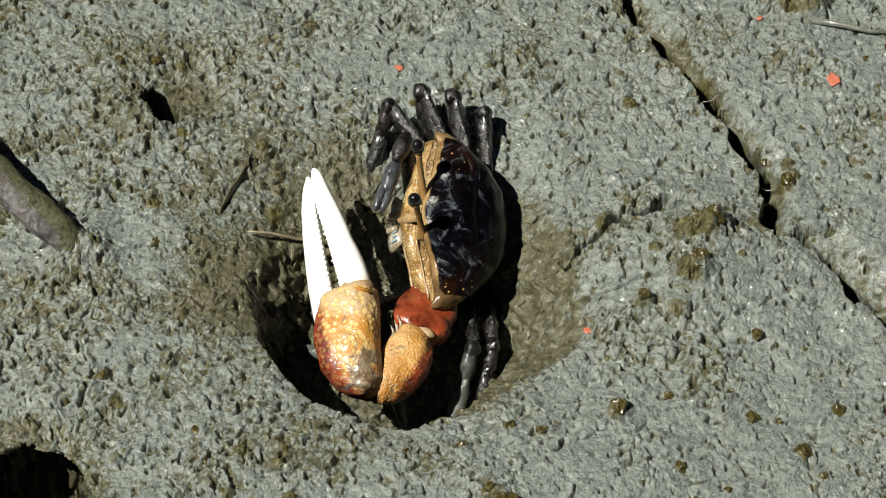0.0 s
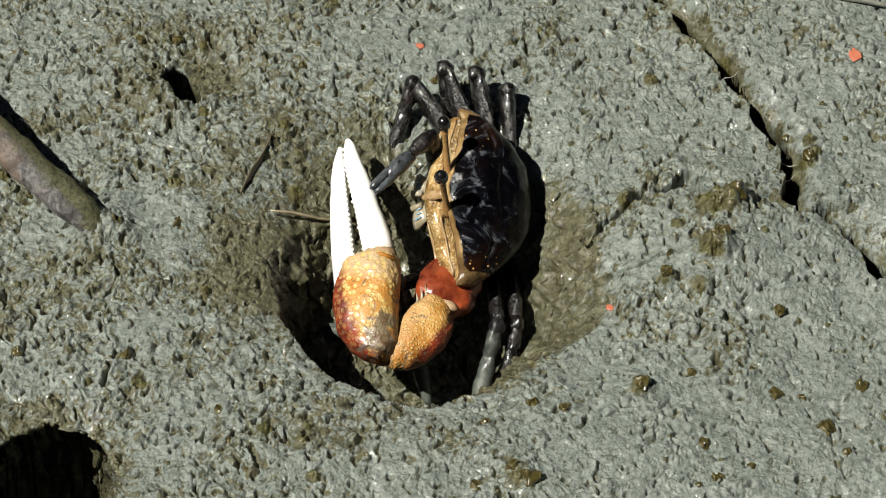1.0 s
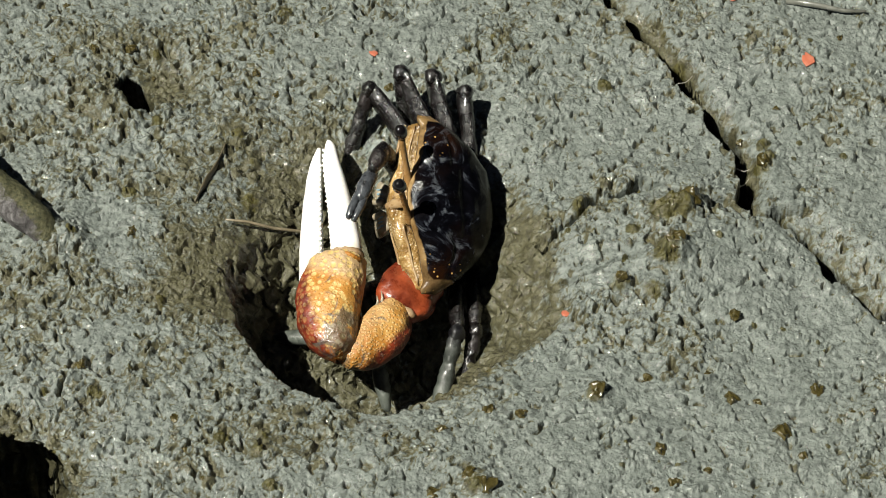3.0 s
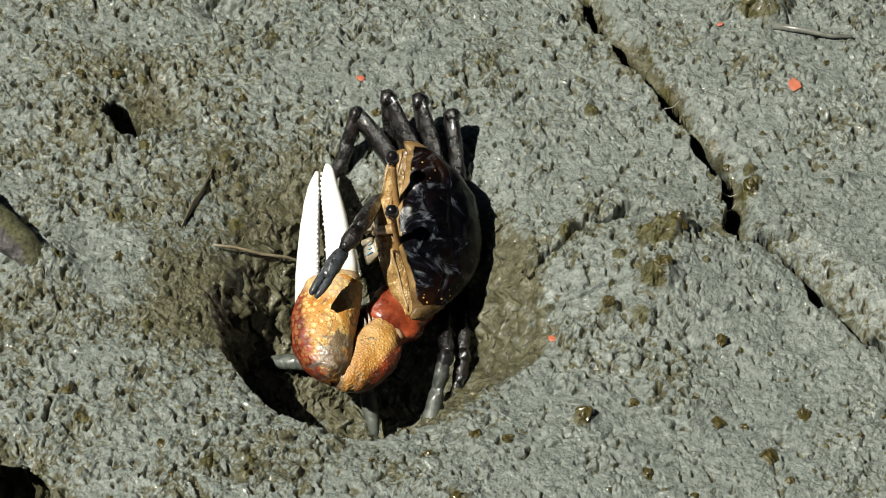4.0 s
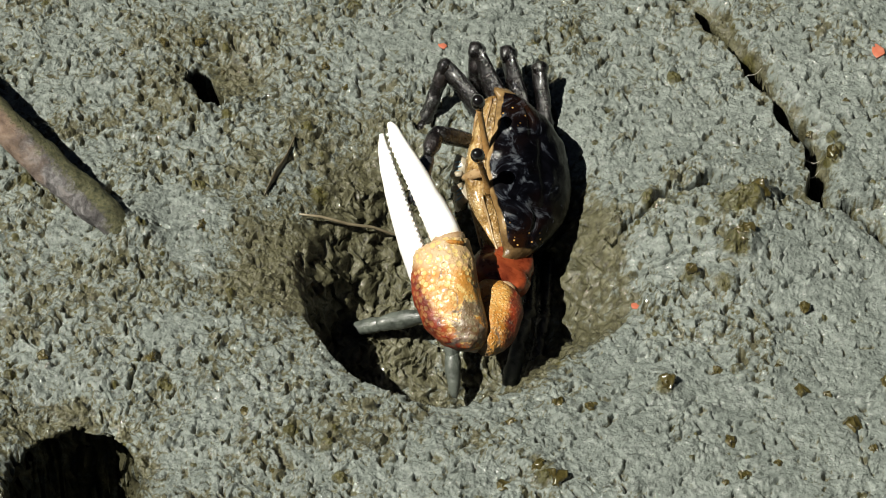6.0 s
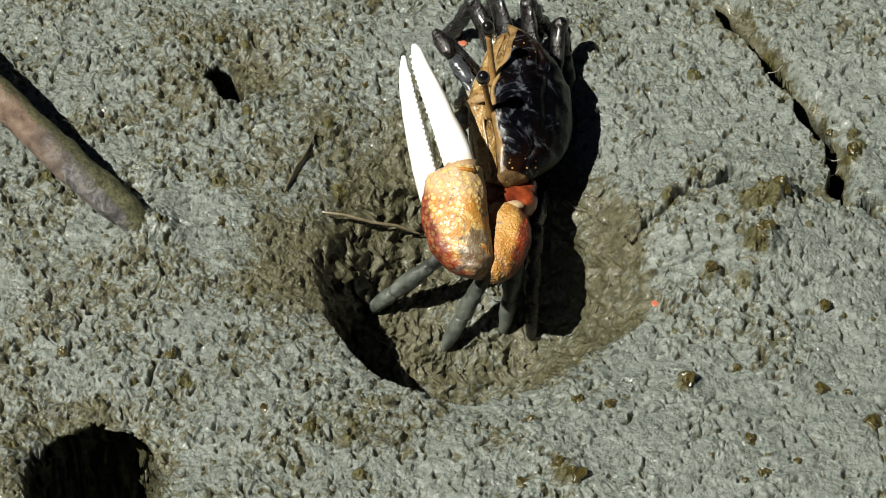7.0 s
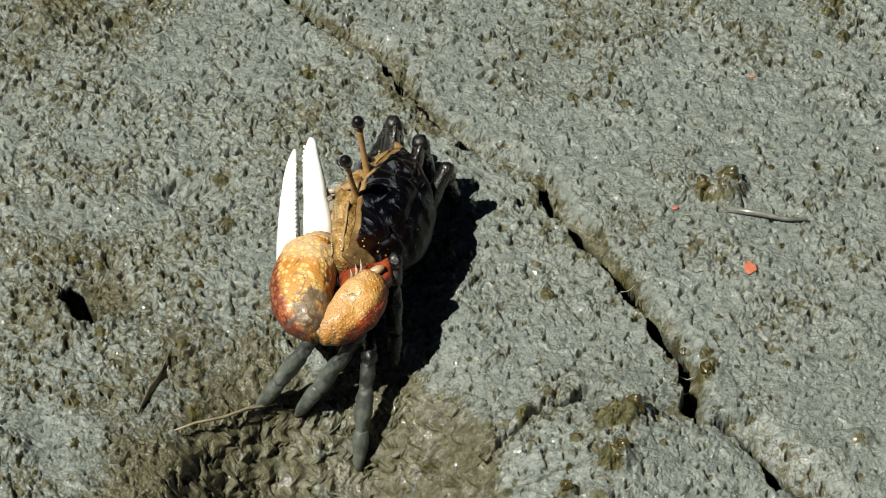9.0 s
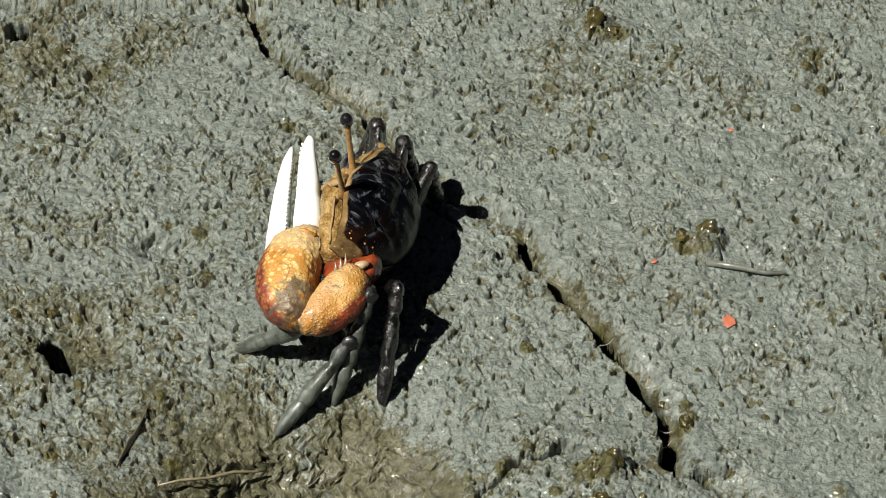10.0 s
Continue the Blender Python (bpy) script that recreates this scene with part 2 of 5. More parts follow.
def strewn(x, y, size, seed, low, high, share):
    """Oval lumps strewn at random: how far they rise, the hollow beside each, and which of them carry algae."""
    ix, iy = np.floor(x / size).astype(np.int64), np.floor(y / size).astype(np.int64)
    up, hollow, gold = np.zeros(x.shape), np.zeros(x.shape), np.zeros(x.shape)
    for ox in (-1, 0, 1):
        for oy in (-1, 0, 1):
            cx, cy = ix + ox, iy + oy
            a, b, c, d, e = (chance(cx, cy, seed * 11 + k) for k in range(5))
            rad = low + (high - low) * c ** 2
            here = d < share
            dx, dy = x - (cx + 0.1 + 0.8 * a) * size, y - (cy + 0.1 + 0.8 * b) * size
            turn = e * np.pi
            ex, ey = dx * np.cos(turn) + dy * np.sin(turn), (dy * np.cos(turn) - dx * np.sin(turn)) * 1.5
            dome = np.where(here, rad * (0.45 + 0.45 * b) * np.sqrt(np.clip(1 - (ex * ex + ey * ey) / rad ** 2, 0, 1)), 0)
            up = np.maximum(up, dome)
            away = ((dx - (a - 0.1) * rad) ** 2 + (dy - (c - 0.2) * rad * 1.4) ** 2) / (0.9 * rad) ** 2
            hollow = np.maximum(hollow, np.where(here & (dome <= 0), rad * 0.55 * np.clip(1 - away, 0, 1), 0))
            gold = np.maximum(gold, np.where(here & (e > 0.88), np.clip(1.2 - (dx * dx + dy * dy) / (1.3 * rad) ** 2, 0, 1), 0))
    return up, hollow, gold


def grain(x, y):
    """Lumps, flaps, pits and grain of the worked mud, in millimetres; where it is stained; where algae sit."""
    wx = x + 1.0 * gradient_noise(x, y, 4.0, 1) + 0.45 * gradient_noise(x, y, 1.3, 2)
    wy = y + 1.0 * gradient_noise(x, y, 4.0, 3) + 0.45 * gradient_noise(x, y, 1.3, 4)
    # worked rough in patches, more so left of the burrow, smooth skin between
    rough = ease(-0.55, 0.55, gradient_noise(x, y, 13, 23) + 0.6 * gradient_noise(x, y, 34, 24) + 0.25 * (ease(10, 60, -x) - 1.6 * ease(0, 30, x) * (1 - ease(30, 70, y))))
    h = 0.60 * gradient_noise(x, y, 9.0, 8) + 0.26 * gradient_noise(wx, wy, 3.6, 9)
    # swellings with creases between them
    big, small, tiny = (np.abs(gradient_noise(wx, wy, k, n)) for k, n in ((2.7, 6), (1.25, 7), (0.66, 10)))
    h = h + (0.20 + 0.34 * rough) * big + (0.18 + 0.20 * rough) * small + (0.15 + 0.08 * rough) * tiny
    # smears that run across the flat, and torn flaps with a low scarp on one side
    lean = 0.8 + 0.9 * gradient_noise(x, y, 16, 31)
    u, v = x * np.cos(lean) + y * np.sin(lean), y * np.cos(lean) - x * np.sin(lean)
    h = h + 0.09 * gradient_noise(u * 0.3, v, 0.8, 32)
    flap = gradient_noise(wx + 0.5 * u * 0.2, wy, 2.3, 33)
    torn = ease(-0.1, 0.35, gradient_noise(x, y, 5.0, 36) + 0.5 * rough - 0.25)
    h = h + (0.30 + 0.25 * rough) * torn * ease(-0.02, 0.04, flap) + (0.14 + 0.15 * rough) * torn * ease(-0.03, 0.05, gradient_noise(wx, wy, 1.2, 34))
    # lumps and crumbs
    up1, low1, gold1 = strewn(x, y, 3.4, 3, 0.45, 1.4, 0.10 + 0.34 * rough)
    up2, low2, gold2 = strewn(x + 0.3 * wy, y, 1.5, 5, 0.2, 0.5, 0.12 + 0.24 * rough)
    h = h + np.where(up1 > 0, up1 * (1 + 0.35 * gradient_noise(x, y, 0.7, 35)), 0) + up2 - 1.1 * low1 - 1.2 * low2
    # torn pits, crowded in places and missing in others
    crowd = gradient_noise(x, y, 9, 12) + 0.6 * gradient_noise(x, y, 26, 22)
    pits = ease(0.36, 0.54, gradient_noise(wx, wy * 0.9, 1.6, 11) + 0.45 * gradient_noise(wx, wy, 0.9, 27) + 0.14 * crowd - 0.04)
    h = h - (0.9 + 0.5 * rough) * pits
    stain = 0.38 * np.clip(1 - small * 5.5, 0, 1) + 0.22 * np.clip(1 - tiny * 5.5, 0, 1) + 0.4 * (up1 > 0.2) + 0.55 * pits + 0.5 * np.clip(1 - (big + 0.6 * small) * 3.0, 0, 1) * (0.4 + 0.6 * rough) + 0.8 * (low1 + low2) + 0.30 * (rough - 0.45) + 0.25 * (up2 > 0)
    return h - 0.5, stain, np.maximum(gold1, 0.8 * gold2)


GROUND_X = spacing(-94.0, 107.0, 0.18, 90000.0)
GROUND_Y = spacing(-60.0, 122.0, 0.20, 90000.0)


def build_ground():
    x, y = np.meshgrid(GROUND_X, GROUND_Y)
    away = np.maximum(np.maximum(-96 - x, x - 97), np.maximum(-62 - y, y - 124))
    near = 1 - ease(0, 60, away)
    deep = burrow(x, y)
    shake = 0.8 * gradient_noise(x, y, 3.5, 40) + 0.5 * gradient_noise(x, y, 1.4, 41)
    z = macro(x + shake, y - 0.8 * shake) * near
    inner = ease(1.0, 6.0, deep)
    lump, stain, gold = grain(x, y)
    z = z + lump * near * (1 - 0.55 * inner * ease(-4, 8, x))
    # drag marks that run down the burrow's ramp
    z = z + inner * near * 0.4 * gradient_noise(x + 0.3 * y + shake, y * 0.3, 1.5, 20)
    # the crack: a jagged, gaping slit with one side a little lower
    jag = 1.3 * gradient_noise(x, y, 6.0, 15) + 0.45 * gradient_noise(x, y, 2.2, 16)
    d, s = line_distance(x + jag, y + jag * 0.6, CRACK)
    gape = 1.1 + 0.6 * gradient_noise(s, s * 0, 7.0, 17) + 0.45 * ease(75, 120, s)
    gape = np.maximum(gape, 0.3) * (0.7 + 0.3 * ease(0, 20, s)) * np.where((s > 44) & (s < 66), 0.35, 1)
    slit = 1 - ease(gape * 0.72, gape * 1.12, d)
    z = z - 15.0 * slit * near - 0.6 * (1 - ease(0.5, 5.0, d)) * near
    # the slab on one side stands above the other
    right = x > np.interp(y, [p[1] for p in CRACK[::-1]], [p[0] for p in CRACK[::-1]])
    z = z + np.where(right, -2.5 * (1 - ease(1.2, 5.0, d)), 0.9 * (1 - ease(1.2, 6.0, d))) * near
    d2, s2 = line_distance(x + jag * 0.8, y + jag * 0.8, CRACK_END)
    gape2 = np.maximum(1.6 + 0.8 * gradient_noise(s2, s2 * 0, 4.0, 18), 1.1) * ease(0, 4, s2)
    slit2 = 1 - ease(gape2 * 0.6, gape2 * 1.2 + 0.02, d2)
    z = z - 11.0 * slit2 * near - 1.2 * (1 - ease(0.3, 4.0, d2)) * near
    right2 = (x > np.interp(y, [p[1] for p in CRACK_END[::-1]], [p[0] for p in CRACK_END[::-1]])) & (y < CRACK_END[0][1])
    z = z + np.where(right2, -3.2 * (1 - ease(0.6, 9.0, d2)) * ease(0, 6, s2), 1.0 * (1 - ease(0.8, 7.0, d2)) * ease(0, 6, s2)) * near
    for i, line in enumerate(WRINKLES):
        d3, s3 = line_distance(x + jag * 1.3, y - jag * 1.3, line)
        gape3 = np.maximum((0.45 if i == 0 else 0.3) + 0.6 * gradient_noise(s3, s3 * 0, 3.0, 21 + i), 0.0) + 0.01
        z = z - (3.4 if i == 0 else 1.8) * (1 - ease(gape3 * 0.4, gape3 * 1.5, d3)) * near
    # the ledge along the longest wrinkle
    d3, s3 = line_distance(x + jag, y - jag, WRINKLES[0])
    beyond = y - jag > np.interp(x + jag, [p[0] for p in WRINKLES[0][::-1]], [p[1] for p in WRINKLES[0][::-1]])
    z = z + np.where(beyond, 0.45 * (1 - ease(0.8, 7.0, d3)), -0.35 * (1 - ease(0.4, 6.0, d3))) * near * ease(-0.2, 0.2, gradient_noise(x, y, 6.0, 55) + 0.1)
    # clods on the steep walls
    below = ease(1.5, 6.0, -z) * near
    move_x = below * (1.3 * gradient_noise(y, z, 3.2, 50) + 0.6 * gradient_noise(y, z, 1.3, 51))
    move_y = below * (1.3 * gradient_noise(x, z, 3.2, 52) + 0.6 * gradient_noise(x, z, 1.3, 53))
    # the small holes and the crack widen under their rims
    for px, py, rx, ry, wide in ((-49.4, 32.2, 3.6, 5.2, 0.9), (-67.4, -52.4, 9.4, 10.0, 0.55)):
        r = np.hypot((x - px) / rx, (y - py) / ry)
        out = wide * ease(2.0, 7.0, -z) * (1 - ease(1.2, 1.5, r))
        move_x, move_y = move_x + (x - px) * out, move_y + (y - py) * out
    out = np.where(np.where(y < CRACK_END[0][1], right2, right), 1.0, -1.0) * np.maximum(slit, slit2 * (y < CRACK_END[0][1])) * ease(1.5, 6.0, -z) * np.minimum(np.minimum(d, d2), 1.6) * near
    move_x, move_y = move_x + 0.9 * out, move_y + 0.6 * out
    rows, cols = x.shape
    co = np.stack([(x + move_x) * MM, (y + move_y) * MM, z * MM], -1).reshape(-1, 3)
    i = np.arange(rows * cols).reshape(rows, cols)
    quads = np.stack([i[:-1, :-1], i[:-1, 1:], i[1:, 1:], i[1:, :-1]], -1).reshape(-1, 4)
    me = bpy.data.meshes.new("mud_flat")
    me.vertices.add(len(co))
    me.vertices.foreach_set("co", co.ravel())
    me.loops.add(quads.size)
    me.loops.foreach_set("vertex_index", quads.ravel())
    me.polygons.add(len(quads))
    me.polygons.foreach_set("loop_start", np.arange(0, quads.size, 4))
    me.polygons.foreach_set("loop_total", np.full(len(quads), 4))
    me.update(calc_edges=True)
    me.polygons.foreach_set("use_smooth", np.ones(len(quads), bool))
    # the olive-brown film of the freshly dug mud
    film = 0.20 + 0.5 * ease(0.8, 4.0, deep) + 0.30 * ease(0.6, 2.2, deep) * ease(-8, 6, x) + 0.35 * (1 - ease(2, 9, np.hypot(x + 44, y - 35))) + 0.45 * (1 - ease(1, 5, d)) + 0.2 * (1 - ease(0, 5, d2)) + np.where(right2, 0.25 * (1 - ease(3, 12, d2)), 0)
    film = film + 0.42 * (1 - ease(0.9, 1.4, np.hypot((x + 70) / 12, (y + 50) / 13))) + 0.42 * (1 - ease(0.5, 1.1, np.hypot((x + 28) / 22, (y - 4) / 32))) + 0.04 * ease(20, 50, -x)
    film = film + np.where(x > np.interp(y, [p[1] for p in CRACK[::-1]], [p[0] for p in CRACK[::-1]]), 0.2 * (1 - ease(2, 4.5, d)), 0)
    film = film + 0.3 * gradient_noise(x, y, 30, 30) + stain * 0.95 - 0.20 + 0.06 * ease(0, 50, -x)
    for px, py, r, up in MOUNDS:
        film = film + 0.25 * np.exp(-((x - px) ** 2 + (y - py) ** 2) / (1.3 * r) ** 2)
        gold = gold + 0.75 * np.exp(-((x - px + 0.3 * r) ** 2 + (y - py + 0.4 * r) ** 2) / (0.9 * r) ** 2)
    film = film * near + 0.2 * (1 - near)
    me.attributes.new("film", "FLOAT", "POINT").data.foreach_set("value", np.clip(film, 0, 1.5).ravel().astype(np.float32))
    me.attributes.new("gold", "FLOAT", "POINT").data.foreach_set("value", np.clip(gold * near, 0, 1.2).ravel().astype(np.float32))
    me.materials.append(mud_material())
    ob = new("ground", me)
    tagged(ob, "wet grey tidal mud with burrows, cracks and brown film", "mud", kind="structure")
    return z


HEIGHTS = build_ground()


def ground_z(x, y):
    i, j = int(np.searchsorted(GROUND_Y, y)), int(np.searchsorted(GROUND_X, x))
    return float(HEIGHTS[i, j])


# ---- materials of the crab and the litter ----
def shell_material():
    m = Nodes("dark_shell")
    mottle = m.noise(170, 6, 0.66, 2.2)
    patchy = m.calc("ADD", mottle, m.calc("MULTIPLY", m.attribute("fore"), 0.09))
    base = m.ramp(patchy, (0.44, (0.0008, 0.0008, 0.0012)), (0.60, (0.002, 0.002, 0.003)), (0.655, (0.006, 0.007, 0.010)), (0.70, (0.050, 0.056, 0.066)), (0.80, (0.10, 0.11, 0.115)))
    fleck = m.ramp(m.noise(520, 6, 0.72, 1.4), (0.61, 0.0), (0.68, 0.8))
    wide = m.ramp(m.noise(95, 4, 0.6, 1.0), (0.48, 0.0), (0.62, 1.0))
    base = m.mix(m.calc("MULTIPLY", m.calc("MULTIPLY", fleck, wide), m.attribute("fore")), base, (0.07, 0.08, 0.095))
    rust = m.ramp(m.noise(130, 3), (0.52, 0.0), (0.70, 0.5))
    base = m.mix(rust, base, (0.005, 0.002, 0.001))
    rim = m.attribute("rim")
    gold = m.ramp(m.noise(300, 4), (0.3, (0.13, 0.075, 0.026)), (0.7, (0.29, 0.195, 0.090)))
    color = m.mix(m.ramp(m.calc("ADD", rim, m.calc("MULTIPLY", m.calc("SUBTRACT", m.noise(500, 3), 0.5), 0.4)), (0.42, 0.0), (0.58, 1.0)), base, gold)
    spots = m.ramp(m.cells(900), (0.12, 1.0), (0.19, 0.0))
    color = m.mix(m.calc("MULTIPLY", m.attribute("spotted"), m.ramp(m.noise(240, 4, 0.65), (0.42, 0.0), (0.64, 0.7))), color, (0.016, 0.006, 0.002))
    color = m.mix(m.calc("MULTIPLY", spots, m.attribute("spotted")), color, (0.42, 0.25, 0.08))
    rough = m.ramp(m.noise(260, 4), (0.35, 0.10), (0.65, 0.20))
    return m.done(color, rough, m.bump(mottle, 0.25, 0.0009, m.bump(m.noise(900, 3, 0.5), 0.15, 0.00015)), coat=0.0, spec=0.15)


def face_material():
    m = Nodes("golden_face")
    color = m.ramp(m.noise(330, 6, 0.7, 0.8), (0.34, (0.085, 0.042, 0.011)), (0.5, (0.240, 0.143, 0.045)), (0.66, (0.40, 0.29, 0.135)))
    # long amber furrows across the face
    band = m.ramp(m.noise(1.0, 3, 0.6, coord=m.stretched(420, 60, 700)), (0.38, 0.35), (0.50, 1.0), (0.62, 1.3))
    color = m.mix(0.6, color, band, "MULTIPLY")
    olive = m.ramp(m.noise(900, 4), (0.3, (0.046, 0.037, 0.017)), (0.7, (0.178, 0.148, 0.083)))
    color = m.mix(m.attribute("cheek"), color, olive)
    # near black behind the front and towards the underside
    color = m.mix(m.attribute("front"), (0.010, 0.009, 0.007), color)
    grit = m.cells(2300)
    return m.done(color, m.ramp(m.noise(700, 3), (0.3, 0.16), (0.7, 0.4)), m.bump(grit, 0.6, 0.0003, m.bump(band, 0.35, 0.0005)), coat=m.calc("MULTIPLY", m.attribute("front"), 0.3), spec=0.35, subsurface=0.05)


def claw_material(name, grain_size, wart, fine):
    m = Nodes(name)
    shade = m.noise(110, 4, 0.6)
    red = m.attribute("red")
    orange = m.ramp(shade, (0.3, (0.25, 0.070, 0.008)), (0.45, (0.36, 0.140, 0.018)), (0.58, (0.41, 0.190, 0.034)), (0.72, (0.44, 0.255, 0.070)))
    deep = m.ramp(m.noise(300, 4), (0.35, (0.050, 0.006, 0.004)), (0.65, (0.24, 0.034, 0.010)))
    blend = m.ramp(m.calc("ADD", red, m.calc("MULTIPLY", m.calc("SUBTRACT", m.noise(240, 5, 0.65), 0.5), 1.1)), (0.32, 0.0), (0.70, 1.0))
    pale = m.ramp(m.attribute("pale"), (0.2, 0.0), (0.9, 0.8))
    color = m.mix(pale, orange, (0.42, 0.315, 0.175))
    pores = m.ramp(m.cells(1300), (0.09, 0.8), (0.17, 0.0))
    color = m.mix(m.calc("MULTIPLY", pores, m.ramp(m.noise(150, 3), (0.45, 0.0), (0.6, 1.0))), color, (0.0462, 0.0198, 0.00792))
    color = m.mix(blend, color, deep)
    warts = m.ramp(m.attribute("wart"), (0.16, 0.0), (0.34, 1.0))
    color = m.mix(m.calc("MULTIPLY", m.calc("MULTIPLY", warts, wart), m.calc("SUBTRACT", 1.0, m.calc("MULTIPLY", blend, 0.8))), color, (0.52, 0.37, 0.135))
    cell = m.cells(1900)
    grains = m.ramp(cell, (0.28, 1.0), (0.48, 0.0))
    color = m.mix(m.calc("MULTIPLY", m.calc("MULTIPLY", grains, fine), m.calc("SUBTRACT", 1.0, m.calc("MULTIPLY", blend, 0.75))), color, (0.4884, 0.33, 0.1386))
    silt = m.ramp(m.calc("ADD", m.noise(260, 6, 0.7, 0.8), m.calc("MULTIPLY", m.attribute("silt"), 0.2)), (0.61, 0.0), (0.69, 0.8))
    color = m.mix(silt, color, m.ramp(m.noise(800, 4), (0.35, (0.0297, 0.02772, 0.02244)), (0.65, (0.1254, 0.1188, 0.1023))))
    rough = m.ramp(m.noise(500, 3), (0.3, 0.38), (0.7, 0.62))
    return m.done(color, rough, m.bump(grains, 0.25 + 0.5 * fine, 0.0002, m.bump(m.noise(grain_size, 4, 0.6), 0.3, 0.0003)), coat=0.14, subsurface=0.06)


def finger_material():
    m = Nodes("white_finger")
    color = m.ramp(m.noise(220, 4), (0.3, (0.72, 0.72, 0.69)), (0.7, (0.84, 0.84, 0.82)))
    stain = m.ramp(m.calc("ADD", m.axis(1), m.calc("MULTIPLY", m.noise(500, 3), 0.002)), (0.0012, 1.0), (0.0040, 0.0))
    color = m.mix(m.calc("MULTIPLY", stain, 0.8), color, (0.66, 0.46, 0.24))
    dirt = m.ramp(m.noise(600, 4), (0.68, 0.0), (0.75, 0.5))
    color = m.mix(dirt, color, (0.28, 0.25, 0.19))
    return m.done(color, m.ramp(m.noise(700, 3), (0.3, 0.18), (0.7, 0.4)), m.bump(m.noise(900, 3), 0.15, 0.0002), coat=0.3, subsurface=0.1)


def leg_material():
    m = Nodes("dark_leg")
    dark = m.ramp(m.noise(420, 6, 0.7), (0.35, (0.001, 0.0008, 0.0008)), (0.54, (0.004, 0.003, 0.003)), (0.72, (0.022, 0.016, 0.015)))
    silt = m.ramp(m.noise(1.0, 6, 0.7, 1.0, m.stretched(520, 130, 520)), (0.56, 0.0), (0.68, 0.7))
    color = m.mix(silt, dark, m.ramp(m.noise(900, 4), (0.35, (0.020, 0.021, 0.020)), (0.65, (0.070, 0.074, 0.072))))
    grains = m.ramp(m.cells(1500), (0.12, 1.0), (0.3, 0.0))
    return m.done(color, m.ramp(m.noise(500, 3), (0.3, 0.12), (0.7, 0.45)), m.bump(grains, 0.5, 0.0002, m.bump(m.noise(700, 5, 0.7), 0.8, 0.0005)), coat=0.5)


def shin_material():
    m = Nodes("muddy_leg")
    mud = m.ramp(m.noise(420, 6, 0.7, 0.6), (0.3, (0.016, 0.019, 0.015)), (0.46, (0.056, 0.065, 0.055)), (0.6, (0.086, 0.098, 0.083)), (0.75, (0.13, 0.142, 0.123)))
    dark = m.ramp(m.noise(500, 5, 0.7), (0.4, (0.003, 0.003, 0.004)), (0.6, (0.010, 0.010, 0.011)), (0.7, (0.08, 0.085, 0.085)))
    bare = m.ramp(m.calc("ADD", m.axis(1), m.calc("MULTIPLY", m.calc("SUBTRACT", m.noise(260, 5, 0.65), 0.5), 0.014)), (0.0025, 1.0), (0.0075, 0.0))
    color = m.mix(bare, mud, dark)
    return m.done(color, m.ramp(m.noise(500, 3), (0.3, 0.25), (0.7, 0.6)), m.bump(m.noise(900, 5, 0.7), 0.5, 0.0004, m.bump(m.noise(260, 4), 0.5, 0.0007)), coat=0.35)


def plain_wet(name, low, high, size=400, rough=(0.15, 0.4), coat=0.3, relief=0.3):
    m = Nodes(name)
    color = m.ramp(m.noise(size, 4, 0.6), (0.3, low), (0.7, high))
    return m.done(color, m.ramp(m.noise(size * 2, 3), (0.3, rough[0]), (0.7, rough[1])), m.bump(m.noise(size * 2, 4), relief, 0.0003), coat=coat)


WRIST = claw_material("grained_wrist", 1100, 0.25, 0.5)
SHELL, FACE, CLAW, FINGER, LEG, SHIN = shell_material(), face_material(), claw_material("orange_claw", 900, 0.95, 0.08), finger_material(), leg_material(), shin_material()
COLLAR = plain_wet("tan_collar", (0.248, 0.1364, 0.0558), (0.4464, 0.3472, 0.2232), 420, (0.2, 0.45), 0.25, 0.5)
RIM = plain_wet("golden_rim", (0.1612, 0.0868, 0.031), (0.3596, 0.2542, 0.1302), 420, (0.2, 0.45), 0.3, 0.5)
BEAD = plain_wet("pale_beads", (0.20, 0.15, 0.075), (0.36, 0.29, 0.17), 900, (0.15, 0.35), 0.5, 0.1)
EYE_BLACK = plain_wet("eye_black", (0.00248, 0.00186, 0.00186), (0.0062, 0.00496, 0.00434), rough=(0.05, 0.1), coat=1.0, relief=0.02)
STALK = plain_wet("eye_stalk", (0.186, 0.093, 0.0279), (0.31, 0.186, 0.0682), 700)
PALE = plain_wet("pale_mouth", (0.1612, 0.1302, 0.0744), (0.372, 0.3348, 0.2604), 500)
BLUE = plain_wet("blue_mouth_spot", (0.124, 0.2108, 0.2604), (0.2108, 0.31, 0.3596), 700)
PINK = plain_wet("pink_joint", (0.2232, 0.0744, 0.0558), (0.372, 0.2232, 0.2046), 500)
RED = plain_wet("red_arm", (0.045, 0.004, 0.003), (0.30, 0.058, 0.018), 300, (0.2, 0.45), 0.45, 0.6)
PINCER = plain_wet("grey_pincer", (0.00496, 0.00496, 0.0062), (0.0806, 0.0899, 0.0992), 520, (0.08, 0.3), 0.4, 0.6)


# ---- the fiddler crab: x ahead, y to its left, z to its back; millimetres ----
def weight(ob, name, rule):
    """A named value on each vertex, by a rule of its place in millimetres."""
    me = ob.data
    me.attributes.new(name, "FLOAT", "POINT").data.foreach_set("value", [float(rule(*(v.co / MM))) for v in me.vertices])


